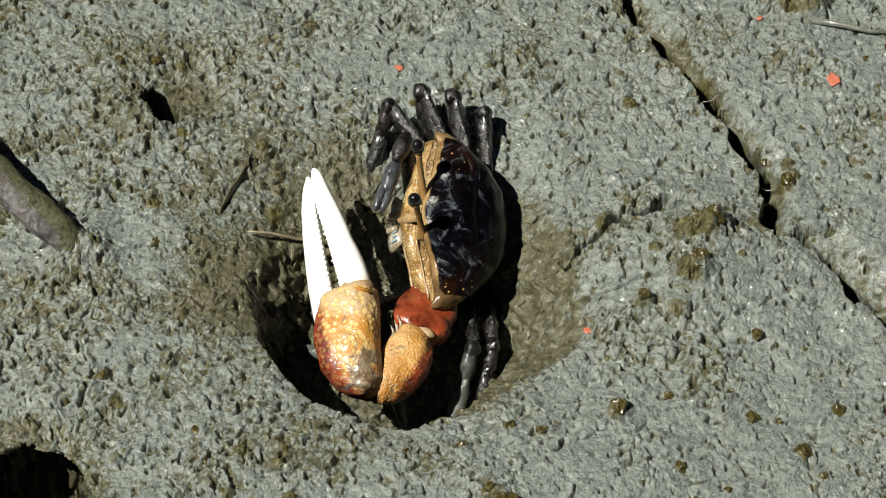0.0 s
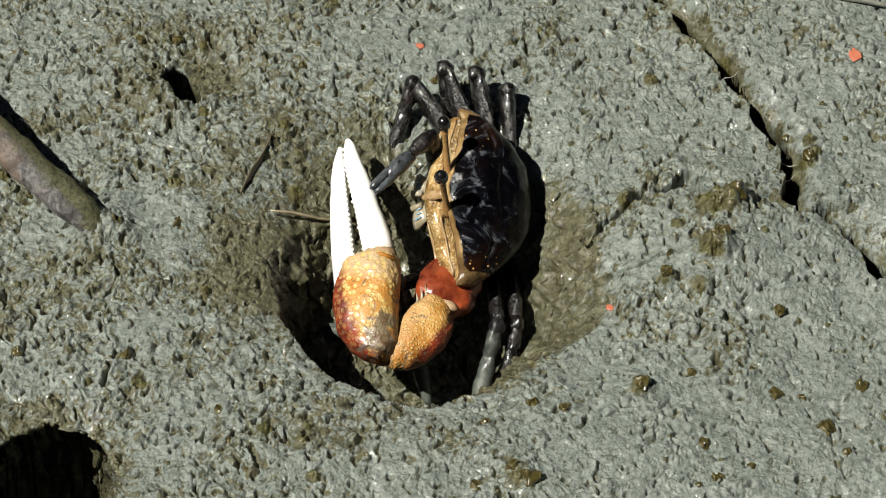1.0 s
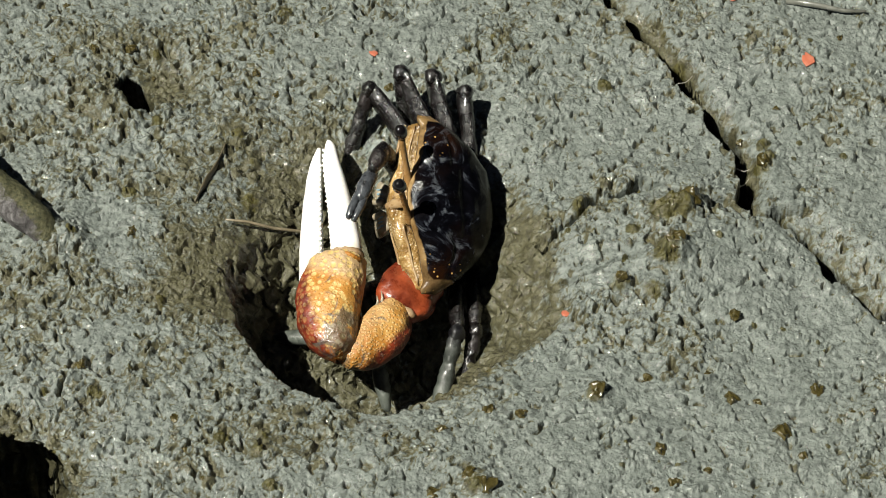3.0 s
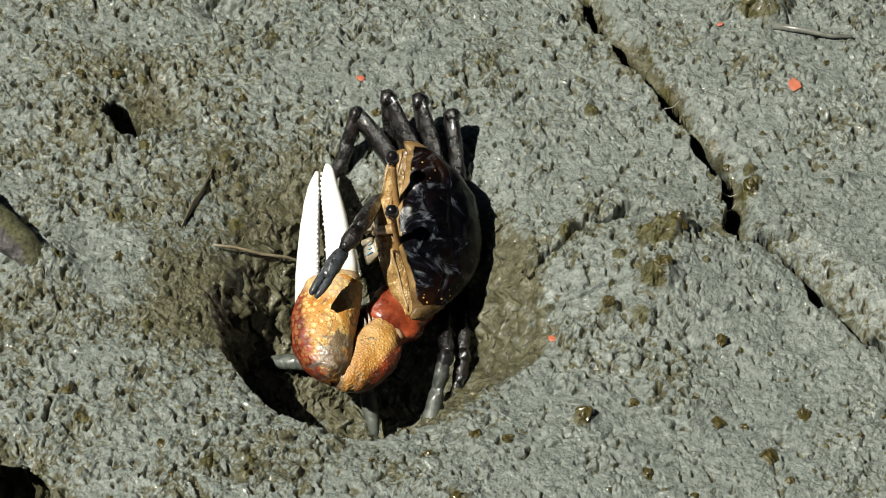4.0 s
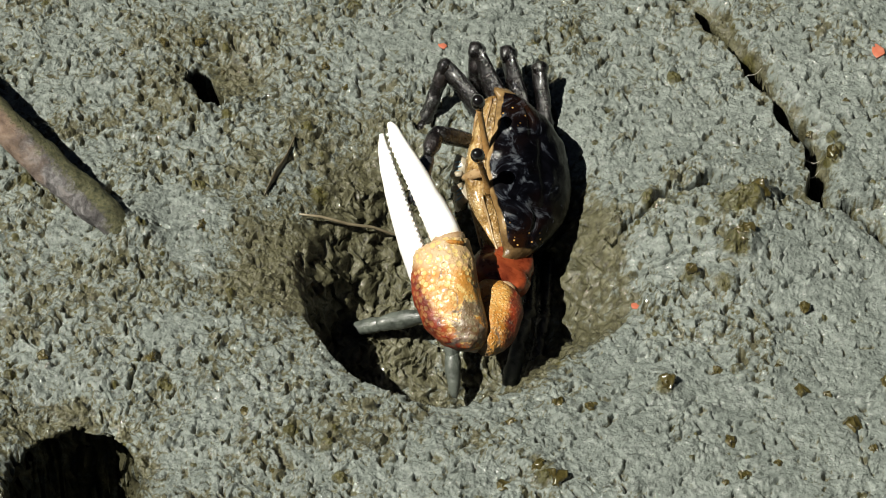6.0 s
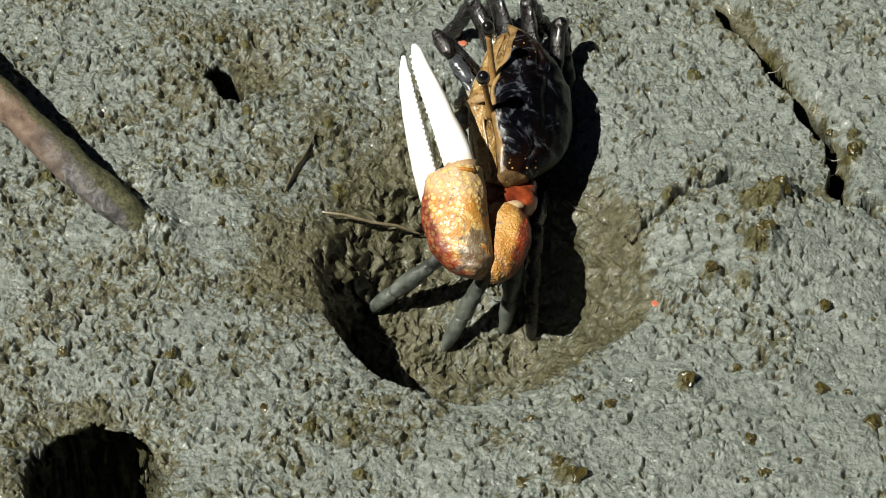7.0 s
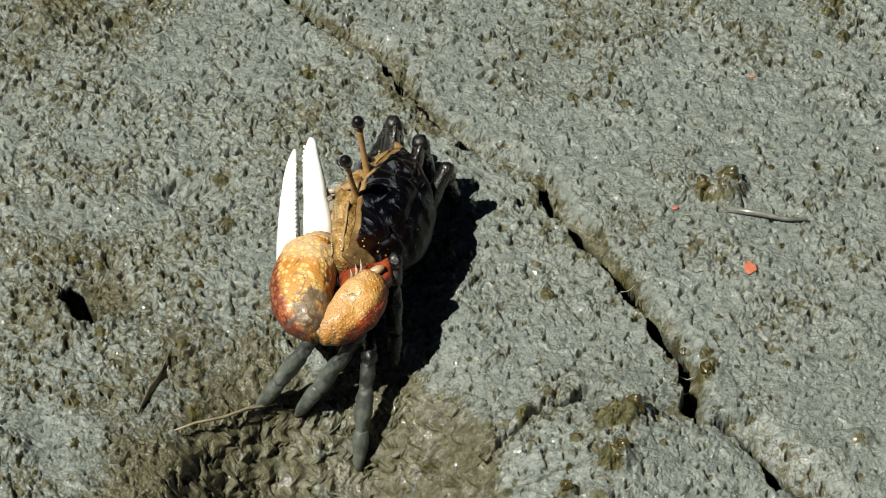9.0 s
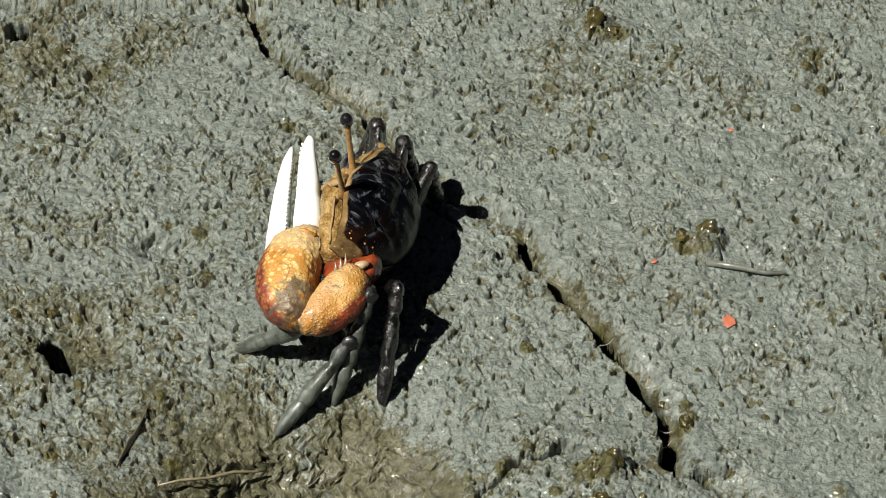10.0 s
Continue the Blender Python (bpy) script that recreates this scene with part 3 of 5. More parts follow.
def warty(ob, cell, height, rule=lambda x, y, z: 1.0):
    """Raises rounded warts on a mesh, cell millimetres apart, and notes them as the value "wart"."""
    me = ob.data
    raised, places, lean = [], [], Euler((0.6, 0.5, 0.7)).to_matrix()
    for v in me.vertices:
        p = v.co / MM
        near, second = noise.voronoi(lean @ p / cell)[0][:2]
        w = max(0.0, 1.0 - (near / 0.55) ** 2) * min(1.0, (second - near) * 4.0)
        w *= max(0.0, min(1.0, 1.3 + 1.5 * noise.noise(p / 4.0)))
        raised.append(w)
        places.append(v.co + v.normal * (w ** 0.6 * height * float(rule(*p)) * MM))
    for v, place in zip(me.vertices, places):
        v.co = place
    me.attributes.new("wart", "FLOAT", "POINT").data.foreach_set("value", raised)
    me.update()


def front_x(y):
    k = abs(y) / 15.5
    return 10.5 - 4.4 * k ** 1.7 + (1.3 * math.exp(-((abs(y) - 15.2) / 1.2) ** 2)) - 0.6 * math.exp(-((k - 0.5) / 0.2) ** 2)


def back_x(y):
    k = abs(y) / 15.5
    return -7.2 + 12.0 * k ** 2.4


def carapace(crab):
    """The domed back shield with its regions pressed in."""
    across, along = 75, 40
    b = Build()
    top, low = [], []
    for i in range(across):
        y = -15.5 + 31.0 * i / (across - 1)
        k = abs(y) / 15.5
        f, r = front_x(y), back_x(y)
        up, dn = [], []
        for j in range(along):
            s = j / (along - 1)
            x = f + (r - f) * s
            dome = 5.4 * (1 - k ** 2.6) ** 0.75 * (max(0.0, 1 - (2 * s - 0.95) ** 2 * 0.98)) ** 0.55
            groove = -0.7 * math.exp(-((abs(y) - 5.2 - 2.5 * s) / 0.9) ** 2) * math.sin(math.pi * s)
            groove += -0.6 * math.exp(-((s - 0.52) / 0.05) ** 2) * math.exp(-(y / 6.0) ** 2)
            groove += -0.6 * math.exp(-((s - 0.34 - 0.012 * abs(y)) / 0.045) ** 2) * math.exp(-((abs(y) - 8.5) / 3.0) ** 2)
            n = noise.noise(Vector((x / 3.4, y / 3.4, 4.0))) * 0.5 + noise.noise(Vector((x / 1.3, y / 1.3, 9.0))) * 0.14
            up.append((x, y, dome * 0.92 + (groove + n) * min(1, dome / 2)))
            dn.append((x * 0.97 + 0.02, y * 0.985, dome * 0.80 - 0.7))
        top.append(up)
        low.append(dn)
    b.loft([u + d[::-1] for u, d in zip(top, low)])
    ob = part("carapace", b, SHELL, crab, "blackish glossy back shield with grey mottling and golden rim")
    weight(ob, "rim", lambda x, y, z: max(0.0, 1 - (front_x(y) - x) / 1.2) * (0.65 + 0.4 * min(1, abs(y) / 12)) + max(0.0, (abs(y) - (12.4 if y > 0 else 13.4)) / 1.6))
    weight(ob, "fore", lambda x, y, z: ease(-4.0, 5.5, x))
    weight(ob, "spotted", lambda x, y, z: min(1.0, max(0.0, (abs(y) - 7.5) / 4)) * (1.0 if x > 1 else 0.3))
    return ob


def lower_body(crab):
    """Face, flanks and belly under the shield."""
    b = Build()
    rings = []
    for i in range(41):
        y = -14.3 + 28.6 * i / 40
        k = abs(y) / 15.5
        f, r = front_x(y) - 0.5, back_x(y) + 0.6
        deep = 11.5 * (1 - k ** 3.0) ** 0.6 + 0.7
        ring = []
        for q in range(28):
            a = 2 * math.pi * q / 28
            c, s = math.cos(a), math.sin(a)
            half, mid = (f - r) / 2, (f + r) / 2
            x = mid + half * math.copysign(abs(c) ** 0.38, c)
            z = -deep / 2 - 0.2 + deep / 2 * math.copysign(abs(s) ** 0.6, s)
            x += (2.3 * math.exp(-((z + 3.1) / 2.4) ** 2) * (1 - k ** 6) - 2.6 * max(0.0, -z / 12.0) ** 1.6) * (1 if c > 0 else -0.4)
            ring.append((x, y, z))
        rings.append(ring)
    b.loft(rings).rumple(3.0, 0.35, 2)
    body = part("face", b, FACE, crab, "golden granular face, blackish flanks and belly")
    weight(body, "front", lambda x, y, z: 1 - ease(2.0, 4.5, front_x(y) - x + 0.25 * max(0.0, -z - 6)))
    weight(body, "cheek", lambda x, y, z: ease(3.6, 6.0, -z) * 0.9)
    # eye sockets: a raised rim that runs out to the corner on each side
    for side in (1, -1):
        pts = [(front_x(side * y) + 0.15, side * y, -1.0 - 0.5 * math.sin(math.pi * (y - 3.5) / 11)) for y in np.linspace(3.5, 13.8, 12)]
        part("orbit_rim", Build().tube(pts, [0.26] * 11 + [0.15], [0.22] * 11 + [0.15], (0, 0, 1), 8).rumple(1.0, 0.08, side), RIM, body)
        pts = [(front_x(side * y) + 0.5, side * y, -4.6 - 0.5 * math.sin(math.pi * (y - 4) / 10)) for y in np.linspace(4.0, 13.6, 10)]
        part("cheek_ridge", Build().tube(pts, [0.3] * 10, [0.24] * 10, (0, 0, 1), 8).rumple(0.8, 0.15, side + 4), RIM, body)
        beads = Build()
        for y in np.linspace(3.2, 14.2, 24):
            beads.ball((front_x(side * y) + 0.85 - 0.06 * (y - 9), side * y, -3.3 - 0.6 * math.sin(math.pi * (y - 3) / 11)), 0.22, 0.24, 0.24, 7, 5)
        part("beaded_edge", beads, BEAD, body, "pale granular edges of the eye socket")
    front = Build().tube([(10.3, 0, 0.4), (11.1, 0, -1.2), (11.6, 0, -3.2), (11.4, 0, -4.6)], [0.9, 0.8, 0.75, 0.5], [0.5, 0.6, 0.6, 0.4], (0, 1, 0), 14, fine=3).rumple(0.9, 0.2, 5)
    part("brow", front, RIM, body, "narrow tan brow between the eyes")
    return body


def mouthparts(crab):
    for side in (1, -1):
        plate = Build().tube([(10.6, side * 2.3, -4.8), (11.2, side * 2.6, -6.6), (10.2, side * 2.5, -9.0), (7.6, side * 2.2, -10.8)], [1.3, 2.3, 2.2, 1.2], [0.5, 0.75, 0.75, 0.5], (0, 1, 0), 12)
        mouth = part("mouth_plate", plate.rumple(1.5, 0.2, 3 + side), PALE, crab, "pale cream mouth plate")
        palp = Build().tube([(11.4, side * 1.0, -5.2), (12.0, side * 1.3, -7.0), (11.3, side * 1.2, -8.6)], [0.5, 0.65, 0.3], None, (0, 1, 0), 8)
        part("palp", palp, PALE, mouth)
        for k in range(3):
            strip = Build().tube([(11.5, side * (1.5 + 0.8 * k), -5.2), (11.95, side * (1.7 + 0.8 * k), -6.2), (11.6, side * (1.9 + 0.8 * k), -7.4)], [0.12, 0.26, 0.10], [0.1, 0.14, 0.1], (0, 1, 0), 8, fine=2)
            part("mouth_stripe", strip.rumple(0.8, 0.15, k + side), BLUE, mouth, "pale blue stripe")


def eyestalk(crab, side):
    b = Build().tube([(0, 0, -0.6), (0, 0, 0.4), (0, 0, 1.2), (0, 0, 5), (0, 0, 8.6), (0, 0, 9.6)], [0.9, 1.05, 0.62, 0.50, 0.52, 0.7], None, (1, 0, 0), 10)
    stalk = part("eyestalk", b.rumple(1.2, 0.08, side), STALK, crab, "slim amber eyestalk")
    part("eye", Build().ball((0, 0, 10.7), 1.2, 1.2, 1.45, 14, 10), EYE_BLACK, stalk, "glossy black eye")
    return stalk


PALM = 20.6


def palm_edges(y):
    at = [1.7, 2.4, 4.2, 7.4, 11.5, 16, 18.6, 19.9, PALM]
    return np.interp(y, at, [0.2, -1.9, -4.0, -6.0, -6.6, -6.0, -5.3, -4.9, -4.2]), np.interp(y, at, [2.0, 3.4, 4.2, 4.5, 4.8, 4.9, 5.0, 5.0, 4.6])


def major_claw(crab):
    """The great claw: a swollen palm with a fixed white finger, and the white finger that moves on it; fingers along y."""
    b = Build()
    rings = []
    for i in range(110):
        y = 1.7 + (PALM - 1.7) * i / 109
        a, c = palm_edges(y)
        deep = float(np.interp(y, [1.7, 3.0, 6, 12, 17, 19.8, PALM], [2.0, 3.4, 4.4, 4.5, 4.1, 3.6, 2.9]))
        mid, half = (a + c) / 2, (c - a) / 2
        # a swollen outline with its points evenly apart
        q = np.linspace(0, 2 * np.pi, 1201)
        px = mid + half * np.sign(np.cos(q)) * np.abs(np.cos(q)) ** 0.68
        pz = deep * np.sign(np.sin(q)) * np.abs(np.sin(q)) ** 0.9
        run = np.concatenate([[0], np.cumsum(np.hypot(np.diff(px), np.diff(pz)))])
        even = np.linspace(0, run[-1], 171)[:-1]
        rings.append([(float(u), y, float(w)) for u, w in zip(np.interp(even, run, px), np.interp(even, run, pz))])
    b.loft(rings).rumple(5.5, 0.5, 1).rumple(1.6, 0.12, 3)
    palm = part("claw_palm", b, CLAW, crab, "swollen orange palm of the great claw, red along its lower edge")
    warty(palm, 1.1, 0.15, lambda x, y, z: 0.5 + 0.5 * float(ease(5, 14, y)))
    weight(palm, "red", lambda x, y, z: (1 - ease(-6.2, 0.4, x + 0.2 * (y - 10))) * 1.15 + 0.4 * (1 - ease(1.0, 8.0, y)))
    weight(palm, "pale", lambda x, y, z: 1.1 * ease(13.5, 18, y + 0.3 * x))
    weight(palm, "silt", lambda x, y, z: 0.1 + 0.9 * ease(-2, 3, x) * ease(1, 4, y) * (1 - ease(7, 13, y)) + 0.8 * (1 - ease(0.5, 5.5, y)))
    # the fixed finger
    pts = [(-4.2, 13.5, -1.2), (-4.6, 17, -1.1), (-5.0, 22, -0.9), (-5.3, 28, -0.6), (-5.5, 34, -0.3), (-5.3, 39.5, 0), (-5.0, 42.0, 0)]
    f = Build().tube(pts, [1.7, 2.3, 2.2, 1.9, 1.55, 1.05, 0.4], [2.2, 2.4, 2.1, 1.7, 1.3, 0.9, 0.4], (1, 0, 0), 18, fine=3).rumple(3, 0.15, 8)
    for i in range(22):
        y = 18.5 + 0.95 * i
        f.ball((float(np.interp(y, [18, 22, 28, 34, 39.5], [-2.5, -2.95, -3.55, -4.1, -4.4])), y, 0.35), 0.22 + 0.10 * (i % 5 == 1), 0.30, 0.28, 7, 5)
    part("fixed_finger", f, FINGER, palm, "long white fixed finger with small teeth")
    # the moving finger, from its hinge
    pts = [(0.2, -1.2, 0), (0.1, 0.8, 0.1), (-0.5, 4, 0.2), (-1.8, 9, 0.3), (-3.2, 14, 0.3), (-4.6, 19, 0.2), (-5.3, 22.0, 0), (-5.6, 23.2, -0.1)]
    d = Build().tube(pts, [2.4, 2.65, 2.6, 2.2, 1.85, 1.45, 1.0, 0.35], [1.9, 2.2, 2.1, 1.8, 1.5, 1.1, 0.75, 0.3], (1, 0, 0), 20, 2.3, fine=3).rumple(3, 0.14, 9)
    for i in range(20):
        y = 2.0 + i
        x = float(np.interp(y, [0.8, 4, 9, 14, 19, 22], [-2.5, -3.0, -3.9, -5.0, -6.0, -6.2]))
        d.ball((x, y, 0.5), 0.24 + 0.2 * (i in (4, 9)), 0.34, 0.34, 7, 5)
    finger = part("moving_finger", d, FINGER, crab, "long white moving finger with a toothed edge")
    collar = Build().tube([(0.2, -0.9, 0.1), (0.1, -0.2, 0.1), (0.1, 0.4, 0.12), (0.0, 0.9, 0.15), (0.0, 1.2, 0.15)], [2.5, 2.85, 2.95, 2.85, 2.6], [2.1, 2.45, 2.5, 2.4, 2.15], (1, 0, 0), 34, 2.3).rumple(0.9, 0.28, 4)
    part("finger_collar", collar, COLLAR, finger, "tan collar at the root of the finger")
    knuckle = Build().tube([(-3.0, -1.0, 1.3), (-1.4, -0.5, 2.5), (1.0, -0.5, 2.6), (3.0, -1.0, 1.5)], [0.5, 0.6, 0.6, 0.5], None, (0, 1, 0), 10).rumple(1.0, 0.3, 3)
    part("knuckle", knuckle, CLAW, finger, "tan knuckle of the finger")
    return palm, finger


def claw_arm(crab):
    """Wrist and arm of the great claw: each runs along its own y from joint to joint."""
    b = Build().tube([(-0.9, -1.6, 0), (-0.8, -0.4, 0), (-0.3, 2.0, 0.4), (0.0, 5.6, 0.8), (-0.2, 9.2, 0.8), (-0.6, 11.7, 0.4), (-0.9, 12.9, 0)], [1.6, 2.7, 3.6, 4.1, 4.1, 3.3, 1.6], [1.3, 2.2, 2.7, 3.0, 3.0, 2.5, 1.3], (1, 0, 0), 110, 2.2, fine=12).rumple(5.5, 0.8, 4).rumple(1.8, 0.2, 2)
    wrist = part("claw_wrist", b, WRIST, crab, "bulging orange wrist studded with yellow grains")
    warty(wrist, 0.62, 0.07)
    weight(wrist, "red", lambda x, y, z: 0.16 + 0.8 * ease(0.2, 3.4, x) + 0.2 * ease(9.0, 12.0, y) - 0.2 * ease(2.0, 4.0, z))
    weight(wrist, "pale", lambda x, y, z: 0.1 + 0.5 * (1 - ease(-3.5, 1.0, x)))
    weight(wrist, "silt", lambda x, y, z: 0.7 * (1 - ease(0, 4, y)) + 0.5 * ease(3.5, 5.5, x))
    # a row of pale hairs where wrist and palm meet
    for k in range(3):
        root = Vector((-3.5 + 0.3 * k, 9.4 + 0.9 * k, 1.4))
        tip = root + Vector((-1.4 - 0.2 * k, 1.2 + 0.3 * k, 0.8))
        part("spine", Build().tube([root, (root + tip) / 2 + Vector((0.1, 0.1, 0.1)), tip], [0.42, 0.24, 0.05], None, (0, 0, 1), 8), PALE, wrist, "short pale spine")
    b = Build().tube([(0, -6, 0), (0, -3, 0), (0.2, 2.4, 0), (0.5, 6.2, 0.2), (0.4, 8.6, 0.2), (0, 10.4, 0), (0, 11.0, 0)], [1.8, 3.2, 4.6, 5.3, 5.0, 3.4, 1.5], [1.4, 2.0, 2.5, 2.9, 2.9, 2.2, 1.2], (1, 0, 0), 40, 2.6, fine=6).rumple(3.2, 0.8, 6).rumple(1.0, 0.2, 2)
    arm = part("claw_arm", b, RED, crab, "red-orange upper arm of the great claw")
    part("joint_skin", Build().ball((3.0, 6.2, 0.9), 2.1, 3.2, 1.9, 26, 14).rumple(1.8, 0.25, 7), PINK, arm, "smooth pink joint skin")
    part("joint_knob", Build().ball((-1.0, 9.8, 2.2), 1.7, 0.8, 0.8, 18, 10).rumple(0.8, 0.15, 3), COLLAR, arm, "tan oval joint knob")
    return wrist, arm


def small_arm(crab):
    """The small feeding claw: an upper arm and a forearm that ends in a slim pincer."""
    b = Build().tube([(0, -1, 0), (0, 1, 0), (0, 6, 0.2), (0, 10.4, 0.2), (0, 12.6, 0), (0, 13.4, 0)], [0.8, 1.3, 1.5, 1.6, 1.3, 0.7], None, (1, 0, 0), 12).rumple(2, 0.3, 11)
    upper = part("feeding_arm", b, LEG, crab, "dark slender feeding arm")
    b = Build().tube([(0, 4.6, 0), (0, 5.2, 0), (0, 7, 0.2), (0, 9, 0.2), (0, 10.6, 0)], [0.7, 1.15, 1.45, 1.4, 1.0], [0.6, 1.0, 1.2, 1.1, 0.8], (1, 0, 0), 14, fine=3).rumple(1.6, 0.3, 12)
    fore = part("feeding_palm", b, PINCER, crab, "blue-grey palm of the small feeding claw")
    b = Build().tube([(0, -1, 0), (0, 0.4, 0), (0, 2.4, 0.3), (0, 4.0, 0.2), (0, 5.0, 0)], [0.7, 1.2, 1.5, 1.3, 0.8], None, (1, 0, 0), 14, fine=3).rumple(1.8, 0.35, 13)
    part("feeding_wrist", b, LEG, fore, "dark shiny wrist of the small claw")
    for side in (1, -1):
        pts = [(side * 0.6, 9.4, 0), (side * 0.66, 11, 0.1), (side * 0.62, 12.6, 0.1), (side * 0.5, 13.9, 0), (side * 0.42, 14.4, 0)]
        part("pincer_finger", Build().tube(pts, [0.7, 0.72, 0.68, 0.6, 0.35], [0.7, 0.8, 0.8, 0.7, 0.3], (1, 0, 0), 10, fine=2).rumple(1.0, 0.12, side), PINCER, fore, "grey spoon-tipped finger")
    return upper, fore


THIGH, LOWER = 15.0, 21.0
# the right thighs, seen at full length
LONG = {"R1": 15.5, "R2": 17.0, "R3": 16.8, "R4": 15.8}


def walking_leg(crab, size, shin_mat, long):
    """One walking leg: thigh and lower leg, each along its own y, and the pointed tip under the lower leg."""
    k = long / 15
    b = Build().tube([(0, -1.2, 0), (0, 0.8, 0), (0, 4 * k, 0.3), (0, 9 * k, 0.3), (0, 13 * k, 0), (0, 15 * k, 0), (0, 15.8 * k, 0)], [1.0 * size, 1.6 * size, 2.1 * size, 2.1 * size, 1.7 * size, 1.2 * size, 0.5],
                      [0.8, 1.2, 1.4, 1.4, 1.3, 1.0, 0.5], (0, 0, 1), 18, 1.6, fine=3).rumple(2.5, 0.4, size * 9).rumple(0.9, 0.15, size)
    thigh = part("leg_thigh", b, LEG, crab, "dark flattened thigh with mud streaks")
    b = Build().tube([(0, -0.6, 0), (0, 0.6, 0), (0, 3.6, 0.2), (0, 5.2, 0), (0, 6.2, 0), (0, 9, 0), (0, 13.5, 0), (0, 14.5, 0)], [0.8, 1.2, 1.5, 1.15, 1.35, 1.65, 1.45, 0.9], [0.7, 1.1, 1.35, 1.05, 1.2, 1.45, 1.3, 0.8], (0, 0, 1), 20, fine=4).rumple(2.0, 0.4, size * 5).rumple(0.8, 0.22, size)
    shin = part("leg_shin", b, shin_mat, crab, "mud-streaked lower leg")
    b = Build().tube([(0, 13.6, 0), (0, 14.6, 0), (0, 17.5, 0), (0, 20, 0), (0, 21.2, 0)], [1.1, 1.5, 1.3, 0.95, 0.4], None, (0, 0, 1), 16, fine=3).rumple(1.0, 0.2, 3)
    part("leg_knee", Build().ball((0, 0.5, 0.2), 1.35 * size, 1.7, 1.5, 16, 10).rumple(1.0, 0.3, size * 3), shin_mat, shin, "mud-caked knee joint")
    part("leg_tip", b, shin_mat, shin, "tapered walking tip")
    return thigh, shin


def build_crab():
    crab = new("fiddler_crab")
    tagged(crab, "dark fiddler crab with one huge orange-and-white claw on mud", "crab")
    carapace(crab)
    lower_body(crab)
    mouthparts(crab)
    made = {"crab": crab, "stalk_l": eyestalk(crab, 1), "stalk_r": eyestalk(crab, -1)}
    made["palm"], made["finger"] = major_claw(crab)
    made["wrist"], made["arm"] = claw_arm(crab)
    made["upper"], made["fore"] = small_arm(crab)
    for name in FEET:
        made[name] = walking_leg(crab, {"1": 0.9, "2": 1.05, "3": 1.05, "4": 0.9}[name[1]] * (1.2 if name in LONG else 1), LEG if name in LONG or name == "L4" else SHIN, LONG.get(name, THIGH))
    return made


# ---- the crab's way: seconds, place in millimetres, turn in degrees ----
BODY_ROWS = [
    (0.0, 4.8, 5.3, -0.1, -30, -28, -166),
    (0.5, 5.1, 5.4, -0.2, -30, -28, -166),
    (1.0, 5.2, 5.5, -0.1, -30, -28, -166),
    (1.5, 5.7, 5.6, -0.1, -31, -28, -165),
    (2.0, 5.9, 5.4, -0.0, -32, -27, -164),
    (2.5, 6.2, 5.6, 0.1, -32, -27, -164),
    (4.0, 6.7, 5.5, 0.3, -33, -25, -163),
    (4.5, 6.9, 5.6, 0.3, -33, -25, -163),
    (5.0, 7.0, 5.5, 0.3, -31, -25, -163),
    (5.5, 7.1, 5.5, 0.3, -31, -26, -162),
    (5.7, 8.1, 5.6, 0.7, -31, -26, -162),
    (6.8, 6.8, 17.3, 6.3, -19, -32, -173),
    (7.0, 5.1, 17.8, 7.2, -16, -34, -176),
    (7.5, 5.3, 24.1, 8.9, -10, -35, 178),
    (8.0, 5.7, 30.3, 11.7, -4, -37, 171),
    (8.5, 6.6, 35.0, 12.9, 1, -39, 165),
    (9.0, 6.9, 38.6, 13.0, 6, -42, 158),
    (9.5, 6.8, 44.1, 13.1, 5, -42, 159),
    (10.0, 8.3, 52.4, 13.1, 9, -41, 157),
]
CLAW_ROWS = [
    (0.0, -13.7, -28.5, -7.0, 22, -19, -1),
    (0.5, -15.9, -25.9, -7.0, 18, -14, -6),
    (1.0, -15.4, -25.2, -7.0, 16, -16, -3),
    (1.5, -15.7, -24.7, -7.0, 15, -14, -5),
    (2.0, -15.2, -24.0, -7.0, 14, -15, -4),
    (2.5, -15.8, -23.3, -7.0, 13, -13, -7),
    (4.0, -14.2, -22.2, -7.0, 12, -13, -8),
    (4.5, -12.5, -24.1, -7.0, 14, -16, -4),
    (5.0, -12.3, -24.2, -7.0, 14, -16, -3),
    (5.5, -8.1, -27.6, -5.0, 17, -22, 4),
    (5.7, -3.6, -30.6, -3.0, 24, -23, 6),
    (6.8, -3.8, -17.7, 2.6, 32, -21, -2),
    (7.0, -6.1, -16.3, 3.0, 28, -22, -1),
    (7.5, -7.9, -9.1, 6.2, 24, -23, -4),
    (8.0, -10.1, 0.9, 8.5, 18, -25, -7),
    (8.5, -10.0, 7.9, 10.1, 14, -26, -9),
    (9.0, -10.1, 13.1, 10.7, 10, -26, -9),
    (9.5, -10.5, 19.6, 11.4, 9, -26, -11),
    (10.0, -9.8, 26.9, 12.0, 8, -26, -12),
]
